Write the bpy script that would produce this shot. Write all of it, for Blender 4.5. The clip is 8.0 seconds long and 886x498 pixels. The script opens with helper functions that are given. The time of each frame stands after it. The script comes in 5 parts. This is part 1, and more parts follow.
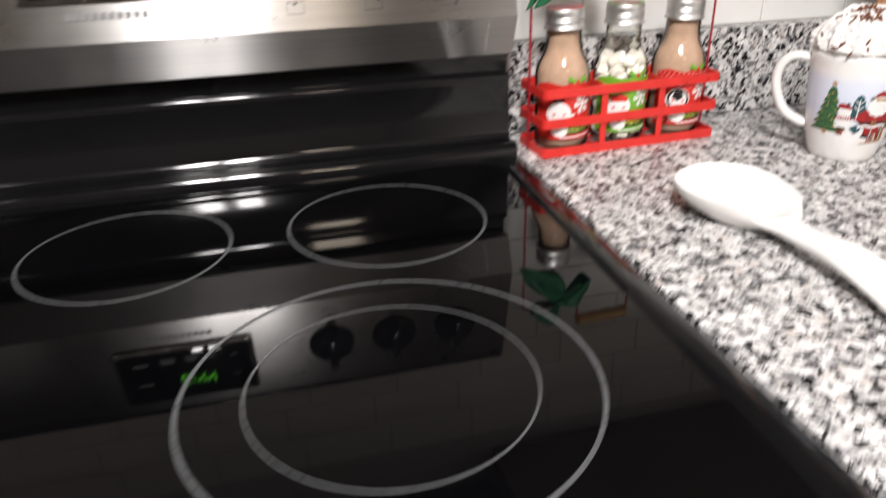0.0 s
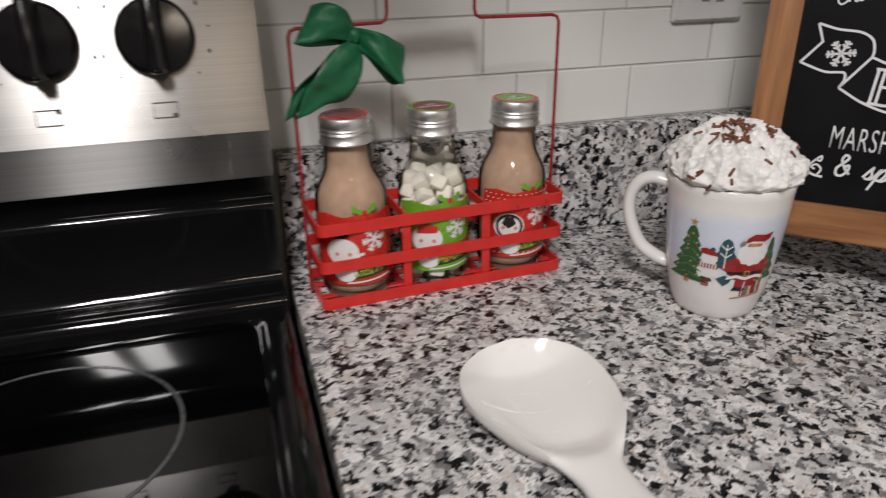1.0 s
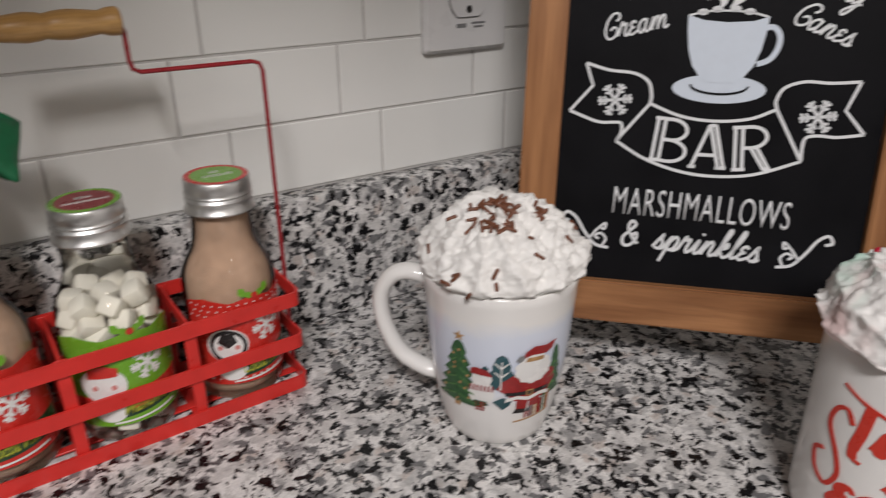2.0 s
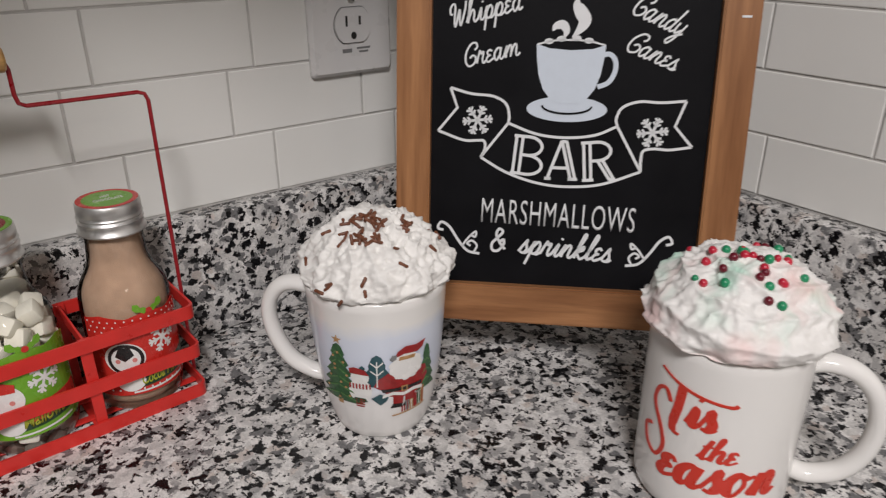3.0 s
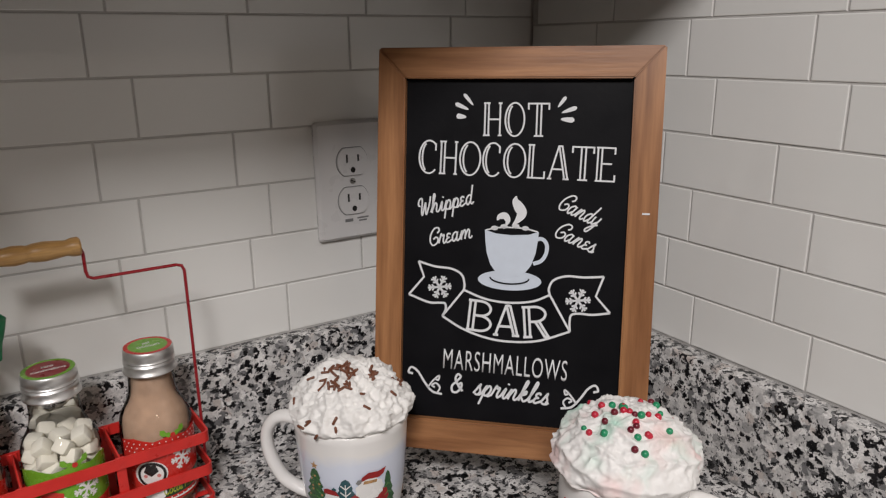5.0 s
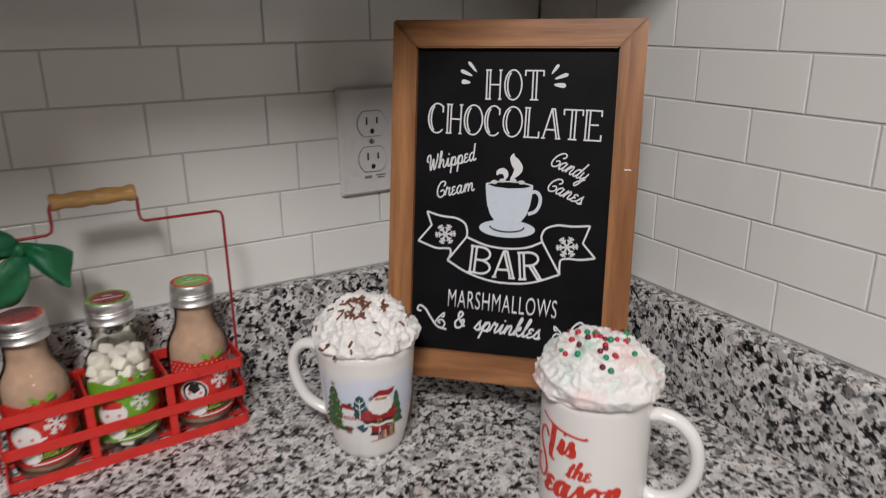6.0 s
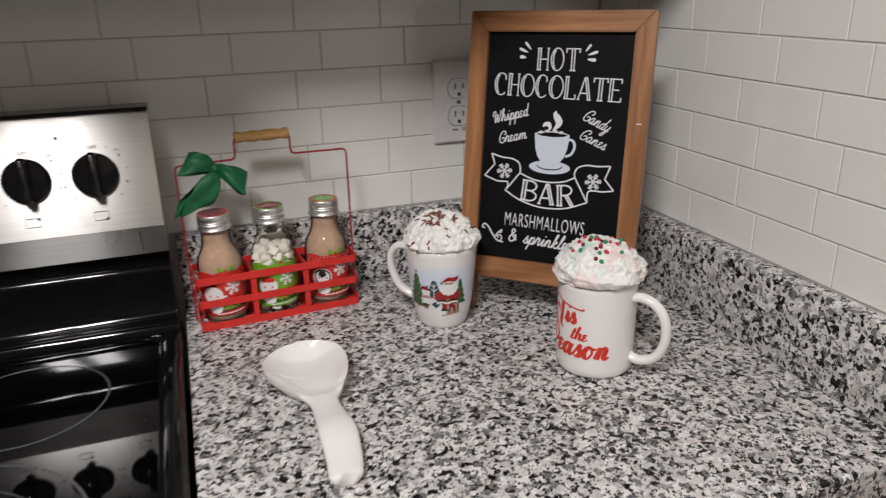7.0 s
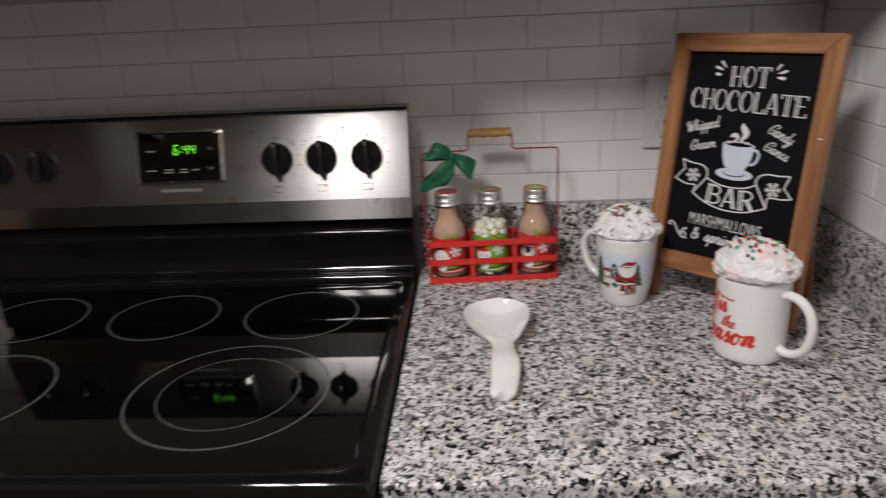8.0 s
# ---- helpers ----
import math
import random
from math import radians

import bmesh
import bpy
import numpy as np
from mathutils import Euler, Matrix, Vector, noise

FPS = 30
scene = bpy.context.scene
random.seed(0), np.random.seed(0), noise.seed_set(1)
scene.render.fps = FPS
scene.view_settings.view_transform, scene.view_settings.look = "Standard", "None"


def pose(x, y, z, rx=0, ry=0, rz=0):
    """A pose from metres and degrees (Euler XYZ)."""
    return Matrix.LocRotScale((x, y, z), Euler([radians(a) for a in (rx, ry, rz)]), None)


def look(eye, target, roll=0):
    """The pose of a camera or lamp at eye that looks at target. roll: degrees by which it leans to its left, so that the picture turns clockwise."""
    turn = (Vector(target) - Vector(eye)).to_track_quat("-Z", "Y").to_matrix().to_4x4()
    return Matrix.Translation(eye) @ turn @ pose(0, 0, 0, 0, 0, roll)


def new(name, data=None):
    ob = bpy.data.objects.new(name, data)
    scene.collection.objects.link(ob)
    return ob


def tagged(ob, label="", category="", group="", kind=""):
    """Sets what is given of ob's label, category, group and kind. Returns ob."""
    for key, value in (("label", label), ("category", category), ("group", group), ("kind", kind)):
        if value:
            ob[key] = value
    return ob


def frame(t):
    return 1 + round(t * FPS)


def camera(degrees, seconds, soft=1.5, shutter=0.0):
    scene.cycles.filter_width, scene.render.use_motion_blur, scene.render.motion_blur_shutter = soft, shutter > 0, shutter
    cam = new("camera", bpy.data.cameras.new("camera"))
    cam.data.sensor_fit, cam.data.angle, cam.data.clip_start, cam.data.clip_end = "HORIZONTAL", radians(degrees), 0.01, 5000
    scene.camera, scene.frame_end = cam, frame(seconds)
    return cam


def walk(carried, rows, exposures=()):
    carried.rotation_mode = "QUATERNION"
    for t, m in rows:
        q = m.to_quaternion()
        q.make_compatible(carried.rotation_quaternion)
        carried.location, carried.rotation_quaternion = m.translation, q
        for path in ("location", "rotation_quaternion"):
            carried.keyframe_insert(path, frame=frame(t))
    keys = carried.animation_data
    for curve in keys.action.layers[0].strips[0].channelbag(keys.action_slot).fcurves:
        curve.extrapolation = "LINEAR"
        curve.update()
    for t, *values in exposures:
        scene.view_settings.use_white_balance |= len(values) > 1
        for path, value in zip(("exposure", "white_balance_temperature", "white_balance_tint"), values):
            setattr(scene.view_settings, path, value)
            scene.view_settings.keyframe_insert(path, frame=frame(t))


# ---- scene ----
cam = camera(63.1, 8.0, 1.2, 0.35)
PATH = [
    (0, (-0.2617, -0.8134, 1.1787), (0.1587, 0.9271, 0.2887), -1.59),
    (0.5, (-0.1106, -0.7183, 1.2106), (0.3017, 1.0787, 0.4351), -1.75),
    (1, (-0.0346, -0.6382, 1.1982), (0.4918, 1.1131, 0.3866), -0.68),
    (1.5, (0.0376, -0.5579, 1.1948), (0.7703, 1.1150, 0.3756), -0.67),
    (2, (0.0991, -0.5084, 1.2112), (1.0476, 1.0407, 0.3757), -0.30),
    (2.2, (0.1098, -0.5075, 1.2147), (1.1285, 0.9945, 0.3755), -0.25),
    (3.3, (0.114, -0.594, 1.242), (1.202, 0.876, 0.432), -0.4),
    (3.5, (0.109, -0.61, 1.25), (1.195, 0.883, 0.48), -0.4),
    (4, (0.105, -0.638, 1.265), (1.186, 0.919, 0.624), -0.3),
    (4.5, (0.109, -0.661, 1.291), (1.177, 0.939, 0.743), -0.5),
    (4.7, (0.11, -0.673, 1.3), (1.171, 0.939, 0.772), -0.6),
    (5.8, (0.114, -0.739, 1.327), (1.042, 0.912, 0.682), -0.9),
    (6, (0.087, -0.771, 1.313), (1.031, 0.88, 0.694), -0.6),
    (6.5, (0.039, -0.927, 1.314), (0.852, 0.779, 0.658), -0.6),
    (7, (0.035, -1.037, 1.339), (0.662, 0.734, 0.655), -1.3),
    (7.5, (0.084, -1.147, 1.354), (0.402, 0.705, 0.669), -2.1),
    (8, (0.109, -1.249, 1.371), (0.003, 0.638, 0.715), -2.6),
]
walk(cam, [(t, look(eye, target, roll)) for t, eye, target, roll in PATH],
     [(0.0, 0.98), (0.3, 0.50), (0.6, 0.15), (1.0, 0.0), (7.4, 0.0), (8.0, -0.12)])

# ---- light: one ceiling fixture in the kitchen, dim room beyond ----
world = bpy.data.worlds.new("room_dim")
scene.world = world
world.use_nodes = True
world.node_tree.nodes["Background"].inputs[0].default_value = (0.9, 0.93, 1.0, 1)
world.node_tree.nodes["Background"].inputs[1].default_value = 0.02

COUNTER = 0.914
WALL_X = 0.672
# (place, watts, size across, size along, colour): a two-bulb flush fixture, and a warmer one further back
LAMPS = (((-0.450, -1.48, 2.37), 43.5, ((-0.075, 0.09), (0.075, 0.09)), 0.66, (1.0, 0.958, 0.955)),
         ((0.020, -2.95, 2.37), 5.5, ((0.0, 0.26),), 0.26, (1.0, 0.84, 0.68)))
for place, watts, bulbs, along, tint in LAMPS:
    for shift, across in bulbs:
        lamp_data = bpy.data.lights.new("kitchen_lamp", "AREA")
        lamp_data.shape, lamp_data.size, lamp_data.size_y = "RECTANGLE", across, along
        lamp_data.energy = watts / len(bulbs)
        lamp_data.color = tint
        lamp_ob = new("kitchen_lamp", lamp_data)
        lamp_ob.matrix_world = pose(place[0] + shift, place[1], place[2])


# ---- materials ----
def nodes_of(name):
    m = bpy.data.materials.new(name)
    m.use_nodes = True
    nt = m.node_tree
    return m, nt, nt.nodes["Principled BSDF"]


def add(nt, kind, **values):
    n = nt.nodes.new(kind)
    for k, v in values.items():
        n.inputs[k.replace("_", " ")].default_value = v
    return n


def coords(nt, scale=(1, 1, 1), kind="Object"):
    tc = nt.nodes.new("ShaderNodeTexCoord")
    mp = nt.nodes.new("ShaderNodeMapping")
    mp.inputs["Scale"].default_value = scale
    nt.links.new(tc.outputs[kind], mp.inputs["Vector"])
    return mp.outputs["Vector"]


def ramp(nt, fac, stops, mode="LINEAR"):
    r = nt.nodes.new("ShaderNodeValToRGB")
    r.color_ramp.interpolation = mode
    while len(r.color_ramp.elements) < len(stops):
        r.color_ramp.elements.new(0.5)
    for e, (p, c) in zip(r.color_ramp.elements, stops):
        e.position = p
        e.color = (*c, 1) if len(c) == 3 else c
    nt.links.new(fac, r.inputs["Fac"])
    return r.outputs["Color"]


def mixed(nt, fac, a, b, how="MIX"):
    m = nt.nodes.new("ShaderNodeMix")
    m.data_type, m.blend_type = "RGBA", how
    for key, v in (("Factor", fac), ("A", a), ("B", b)):
        sock = [s for s in m.inputs if s.name == key and (s.type == "VALUE") == (key == "Factor") and s.enabled]
        sock = sock[0]
        if isinstance(v, (int, float)):
            sock.default_value = v
        elif isinstance(v, tuple):
            sock.default_value = (*v, 1)
        else:
            nt.links.new(v, sock)
    return [o for o in m.outputs if o.type == "RGBA"][0]


def bumped(nt, bsdf, height, strength, distance):
    b = nt.nodes.new("ShaderNodeBump")
    b.inputs["Strength"].default_value = strength
    b.inputs["Distance"].default_value = distance
    nt.links.new(height, b.inputs["Height"])
    nt.links.new(b.outputs["Normal"], bsdf.inputs["Normal"])


def worn(name, color, rough, metal=0.0, scale=60.0, vary=0.12, bump=0.05, coat=0.0, spec=0.5):
    """A surface with colour and gloss uneven at two scales."""
    m, nt, p = nodes_of(name)
    v = coords(nt)
    n1 = add(nt, "ShaderNodeTexNoise", Scale=scale, Detail=6.0)
    n2 = add(nt, "ShaderNodeTexNoise", Scale=scale * 9, Detail=3.0)
    nt.links.new(v, n1.inputs["Vector"])
    nt.links.new(v, n2.inputs["Vector"])
    lo = tuple(c * (1 - vary) for c in color)
    hi = tuple(min(1, c * (1 + vary)) for c in color)
    c1 = ramp(nt, n1.outputs["Fac"], [(0.3, lo), (0.7, hi)])
    c2 = mixed(nt, n2.outputs["Fac"], c1, color)
    nt.links.new(c2, p.inputs["Base Color"])
    rr = ramp(nt, n1.outputs["Fac"], [(0.3, (rough * 0.8,) * 3), (0.7, (min(1, rough * 1.25),) * 3)])
    nt.links.new(rr, p.inputs["Roughness"])
    p.inputs["Metallic"].default_value = metal
    p.inputs["Coat Weight"].default_value = coat
    p.inputs["Specular IOR Level"].default_value = spec
    if bump:
        bumped(nt, p, n2.outputs["Fac"], bump, 0.0006)
    return m


def granite():
    m, nt, p = nodes_of("speckled_granite")
    v = coords(nt)
    warp = add(nt, "ShaderNodeTexNoise", Scale=120.0, Detail=5.0, Roughness=0.65)
    nt.links.new(v, warp.inputs["Vector"])
    shift = nt.nodes.new("ShaderNodeVectorMath")
    shift.operation = "MULTIPLY_ADD"
    nt.links.new(warp.outputs["Color"], shift.inputs[0])
    shift.inputs[1].default_value = (0.016, 0.016, 0.016)
    nt.links.new(v, shift.inputs[2])

    def cells(scale):
        vo = add(nt, "ShaderNodeTexVoronoi", Scale=scale)
        nt.links.new(shift.outputs[0], vo.inputs["Vector"])
        sep = nt.nodes.new("ShaderNodeSeparateColor")
        nt.links.new(vo.outputs["Color"], sep.inputs[0])
        return sep
    big, mid, fine = cells(120.0), cells(200.0), cells(440.0)
    cluster = add(nt, "ShaderNodeTexNoise", Scale=42.0, Detail=4.0)
    nt.links.new(v, cluster.inputs["Vector"])
    base = ramp(nt, big.outputs[0], [(0.0, (0.36, 0.355, 0.35)), (0.06, (0.53, 0.52, 0.51)), (0.17, (0.62, 0.605, 0.59)),
                                     (0.55, (0.76, 0.745, 0.73)), (0.93, (0.58, 0.525, 0.49))], "CONSTANT")
    tone = ramp(nt, fine.outputs[1], [(0.0, (0.72, 0.72, 0.72)), (0.5, (1, 1, 1)), (1.0, (1.08, 1.07, 1.05))])
    c1 = mixed(nt, 0.55, base, tone, "MULTIPLY")
    # cloudy grey quartz between the white feldspar
    cloud = add(nt, "ShaderNodeTexNoise", Scale=82.0, Detail=5.0, Roughness=0.6)
    nt.links.new(shift.outputs[0], cloud.inputs["Vector"])
    c1 = mixed(nt, ramp(nt, cloud.outputs["Fac"], [(0.52, (0, 0, 0)), (0.66, (0.6, 0.6, 0.6))]), c1, (0.30, 0.295, 0.30))
    # black mica, gathered in clusters
    lot = nt.nodes.new("ShaderNodeMath")
    lot.operation = "MULTIPLY_ADD"
    nt.links.new(cluster.outputs["Fac"], lot.inputs[0])
    lot.inputs[1].default_value = -0.30
    nt.links.new(mid.outputs[2], lot.inputs[2])
    dark = ramp(nt, lot.outputs[0], [(0.0, (1, 1, 1)), (0.04, (1, 1, 1)), (0.045, (0, 0, 0))], "CONSTANT")
    lot2 = nt.nodes.new("ShaderNodeMath")
    lot2.operation = "MULTIPLY_ADD"
    nt.links.new(cluster.outputs["Fac"], lot2.inputs[0])
    lot2.inputs[1].default_value = -0.3
    nt.links.new(mid.outputs[1], lot2.inputs[2])
    grey = ramp(nt, lot2.outputs[0], [(0.0, (1, 1, 1)), (0.035, (0, 0, 0))], "CONSTANT")
    c2 = mixed(nt, grey, c1, (0.17, 0.168, 0.17))
    c3 = mixed(nt, dark, c2, (0.004, 0.004, 0.005))
    flecks = ramp(nt, fine.outputs[0], [(0.0, (1, 1, 1)), (0.10, (0, 0, 0))], "CONSTANT")
    c4 = mixed(nt, flecks, c3, (0.016, 0.016, 0.018))
    grain = add(nt, "ShaderNodeTexNoise", Scale=900.0, Detail=3.0)
    nt.links.new(v, grain.inputs["Vector"])
    c4 = mixed(nt, 0.42, c4, ramp(nt, grain.outputs["Fac"], [(0.3, (0.55, 0.55, 0.55)), (0.55, (1, 1, 1)), (0.8, (1.15, 1.14, 1.12))]), "MULTIPLY")
    nt.links.new(c4, p.inputs["Base Color"])
    p.inputs["Roughness"].default_value = 0.28
    p.inputs["Specular IOR Level"].default_value = 0.36
    rr = ramp(nt, fine.outputs[2], [(0.0, (0.2,) * 3), (1.0, (0.38,) * 3)])
    nt.links.new(rr, p.inputs["Roughness"])
    return m


def tile_glaze():
    m, nt, p = nodes_of("white_glazed_tile")
    info = nt.nodes.new("ShaderNodeObjectInfo")
    v = coords(nt)
    n1 = add(nt, "ShaderNodeTexNoise", Scale=14.0, Detail=2.0)
    nt.links.new(v, n1.inputs["Vector"])
    tint = ramp(nt, info.outputs["Random"], [(0.0, (0.78, 0.778, 0.745)), (0.5, (0.82, 0.817, 0.785)), (1.0, (0.80, 0.79, 0.76))])
    nt.links.new(mixed(nt, n1.outputs["Fac"], tint, (0.81, 0.806, 0.775)), p.inputs["Base Color"])
    p.inputs["Roughness"].default_value = 0.12
    bumped(nt, p, n1.outputs["Fac"], 0.15, 0.002)
    return m


def brushed_steel():
    m, nt, p = nodes_of("brushed_stainless_steel")
    v = coords(nt, (3.0, 3.0, 900.0))
    n1 = add(nt, "ShaderNodeTexNoise", Scale=1.0, Detail=4.0)
    nt.links.new(v, n1.inputs["Vector"])
    v2 = coords(nt)
    n2 = add(nt, "ShaderNodeTexNoise", Scale=22.0, Detail=5.0)
    nt.links.new(v2, n2.inputs["Vector"])
    c = ramp(nt, n1.outputs["Fac"], [(0.25, (0.34, 0.332, 0.32)), (0.75, (0.40, 0.39, 0.376))])
    nt.links.new(c, p.inputs["Base Color"])
    rr = ramp(nt, n2.outputs["Fac"], [(0.3, (0.27,) * 3), (0.7, (0.31,) * 3)])
    nt.links.new(rr, p.inputs["Roughness"])
    p.inputs["Metallic"].default_value = 1.0
    p.inputs["Anisotropic"].default_value = 0.92
    p.inputs["Anisotropic Rotation"].default_value = 0.25
    tg = nt.nodes.new("ShaderNodeTangent")
    tg.direction_type = "UV_MAP"
    tg.uv_map = "UVMap"
    nt.links.new(tg.outputs[0], p.inputs["Tangent"])
    bumped(nt, p, n1.outputs["Fac"], 0.01, 0.0002)
    return m


def wood(name, dark, light, scale, rough):
    m, nt, p = nodes_of(name)
    v = coords(nt, scale)
    n1 = add(nt, "ShaderNodeTexNoise", Scale=1.0, Detail=8.0, Distortion=0.8)
    nt.links.new(v, n1.inputs["Vector"])
    v2 = coords(nt, tuple(s * 6 for s in scale))
    n2 = add(nt, "ShaderNodeTexNoise", Scale=1.0, Detail=4.0)
    nt.links.new(v2, n2.inputs["Vector"])
    c = ramp(nt, n1.outputs["Fac"], [(0.28, dark), (0.5, tuple((a + b) / 2 for a, b in zip(dark, light))), (0.68, light)])
    c = mixed(nt, 0.35, c, ramp(nt, n2.outputs["Fac"], [(0.3, (0.55, 0.5, 0.45)), (0.6, (1, 1, 1))]), "MULTIPLY")
    nt.links.new(c, p.inputs["Base Color"])
    p.inputs["Roughness"].default_value = rough
    bumped(nt, p, n2.outputs["Fac"], 0.15, 0.0005)
    return m


def thin_glass():
    m = bpy.data.materials.new("clear_bottle_glass")
    m.use_nodes = True
    nt = m.node_tree
    nt.nodes.remove(nt.nodes["Principled BSDF"])
    clear = nt.nodes.new("ShaderNodeBsdfTransparent")
    clear.inputs[0].default_value = (0.95, 0.96, 0.955, 1)
    gloss = nt.nodes.new("ShaderNodeBsdfGlossy")
    gloss.inputs["Roughness"].default_value = 0.06
    fr = nt.nodes.new("ShaderNodeFresnel")
    fr.inputs[0].default_value = 1.5
    mx = nt.nodes.new("ShaderNodeMixShader")
    nt.links.new(fr.outputs[0], mx.inputs[0])
    nt.links.new(clear.outputs[0], mx.inputs[1])
    nt.links.new(gloss.outputs[0], mx.inputs[2])
    nt.links.new(mx.outputs[0], nt.nodes["Material Output"].inputs[0])
    return m


def mug_print():
    """White glaze with a pale blue printed sky that fades out above and below."""
    m, nt, p = nodes_of("white_mug_glaze_pale_blue_sky")
    tc = nt.nodes.new("ShaderNodeTexCoord")
    sep = nt.nodes.new("ShaderNodeSeparateXYZ")
    nt.links.new(tc.outputs["Object"], sep.inputs[0])
    n1 = add(nt, "ShaderNodeTexNoise", Scale=45.0, Detail=3.0)
    nt.links.new(tc.outputs["Object"], n1.inputs["Vector"])
    ad = nt.nodes.new("ShaderNodeMath")
    ad.operation = "MULTIPLY_ADD"
    nt.links.new(n1.outputs["Fac"], ad.inputs[0])
    ad.inputs[1].default_value = 0.012
    nt.links.new(sep.outputs[2], ad.inputs[2])
    sc = nt.nodes.new("ShaderNodeMath")
    sc.operation = "MULTIPLY"
    nt.links.new(ad.outputs[0], sc.inputs[0])
    sc.inputs[1].default_value = 9.0
    c = ramp(nt, sc.outputs[0], [(0.0, (0.80, 0.785, 0.76)), (0.36, (0.80, 0.785, 0.77)), (0.55, (0.62, 0.67, 0.79)),
                                 (0.82, (0.66, 0.70, 0.79)), (0.9, (0.80, 0.785, 0.76))])
    nt.links.new(c, p.inputs["Base Color"])
    p.inputs["Roughness"].default_value = 0.16
    return m


def cream_stained():
    """Whipped cream with faint green and pink where the candy has bled."""
    m, nt, p = nodes_of("whipped_cream_stained")
    v = coords(nt)
    a = add(nt, "ShaderNodeTexNoise", Scale=38.0, Detail=2.0)
    b = add(nt, "ShaderNodeTexNoise", Scale=31.0, Detail=2.0)
    nt.links.new(v, a.inputs["Vector"])
    v3 = nt.nodes.new("ShaderNodeVectorMath")
    v3.inputs[1].default_value = (3.1, 7.7, 1.3)
    nt.links.new(v, v3.inputs[0])
    nt.links.new(v3.outputs[0], b.inputs["Vector"])
    sep = nt.nodes.new("ShaderNodeSeparateXYZ")
    nt.links.new(v, sep.inputs[0])
    high = nt.nodes.new("ShaderNodeMapRange")
    high.inputs["From Min"].default_value = 0.015
    high.inputs["From Max"].default_value = 0.035
    nt.links.new(sep.outputs[2], high.inputs["Value"])
    g = ramp(nt, a.outputs["Fac"], [(0.50, (0, 0, 0)), (0.68, (0.85, 0.85, 0.85))])
    r = ramp(nt, b.outputs["Fac"], [(0.54, (0, 0, 0)), (0.70, (0.8, 0.8, 0.8))])
    gm = mixed(nt, 1.0, g, high.outputs[0], "MULTIPLY")
    c1 = mixed(nt, gm, (0.80, 0.785, 0.76), (0.42, 0.72, 0.58))
    c2 = mixed(nt, r, c1, (0.82, 0.60, 0.58))
    nt.links.new(c2, p.inputs["Base Color"])
    p.inputs["Roughness"].default_value = 0.55
    p.inputs["Subsurface Weight"].default_value = 0.0
    return m


M_GRANITE = granite()
M_TILE = tile_glaze()
M_GROUT = worn("grey_grout", (0.52, 0.505, 0.485), 0.9, 0, 120, 0.15, 0.3)
M_STEEL = brushed_steel()
M_BLACK = worn("black_enamel", (0.0045, 0.0045, 0.005), 0.07, 0, 30, 0.2, 0.0, spec=0.44)
M_GLASSTOP = worn("black_ceramic_glass", (0.0012, 0.0012, 0.0015), 0.035, 0, 18, 0.25, 0.0, spec=0.65)
M_KNOB = worn("black_plastic", (0.008, 0.008, 0.009), 0.13, 0, 90, 0.2, 0.02)
M_RING = worn("grey_printed_ring", (0.075, 0.078, 0.08), 0.3, 0, 200, 0.25, 0.0)
M_INK = worn("dark_print", (0.05, 0.05, 0.05), 0.5, 0, 200, 0.1, 0.0)
M_FAINT = worn("grey_print", (0.20, 0.20, 0.20), 0.5, 0, 200, 0.1, 0.0)
M_WHITE = worn("white_glazed_ceramic", (0.80, 0.785, 0.76), 0.10, 0, 25, 0.02, 0.0)
M_PLATE = worn("white_outlet_plastic", (0.72, 0.71, 0.70), 0.3, 0, 60, 0.02, 0.02)
M_SLOT = worn("dark_slot", (0.012, 0.011, 0.010), 0.6, 0, 60, 0.1, 0.0)
M_SCREW = worn("nickel_screw", (0.5, 0.49, 0.47), 0.35, 1, 200, 0.2, 0.1)
M_RED = worn("red_painted_metal", (0.64, 0.030, 0.024), 0.34, 0, 80, 0.15, 0.05)
# the carrier's red again, with the shade on the bail put into the colour
M_REDSHADE = worn("shaded_red_painted_wire", (0.30, 0.012, 0.018), 0.3, 0, 80, 0.15, 0.05)
M_MAROON = worn("maroon_print", (0.24, 0.018, 0.024), 0.3, 0, 120, 0.1, 0.0)
M_LIDMETAL = worn("ribbed_tin_lid", (0.74, 0.735, 0.72), 0.42, 1, 150, 0.12, 0.05)
M_RIBBON = worn("green_satin_ribbon", (0.009, 0.135, 0.052), 0.5, 0, 240, 0.25, 0.2)
M_COCOA = worn("cocoa_mix_powder", (0.50, 0.335, 0.232), 0.95, 0, 110, 0.22, 0.6)
M_MALLOW = worn("white_marshmallow", (0.80, 0.76, 0.66), 0.8, 0, 120, 0.04, 0.3)
M_CREAM = worn("white_whipped_cream", (0.80, 0.785, 0.755), 0.6, 0, 90, 0.03, 0.3)
M_CREAMTINT = cream_stained()
M_CHOC = worn("chocolate_sprinkle", (0.15, 0.052, 0.024), 0.45, 0, 300, 0.3, 0.1)
M_COCOALIQ = worn("cocoa_drink", (0.20, 0.11, 0.06), 0.25, 0, 90, 0.2, 0.05)
M_CANDYRED = worn("red_candy", (0.50, 0.020, 0.045), 0.3, 0, 200, 0.3, 0.05)
M_CANDYDARK = worn("dark_red_candy", (0.14, 0.008, 0.02), 0.3, 0, 200, 0.3, 0.05)
M_CANDYGREEN = worn("green_candy", (0.015, 0.25, 0.11), 0.35, 0, 200, 0.3, 0.05)
M_BOARD = worn("black_painted_board", (0.0055, 0.0055, 0.0068), 0.5, 0, 25, 0.3, 0.15, spec=0.10)
M_CHALK = worn("white_painted_lettering", (0.74, 0.75, 0.76), 0.6, 0, 150, 0.06, 0.05)
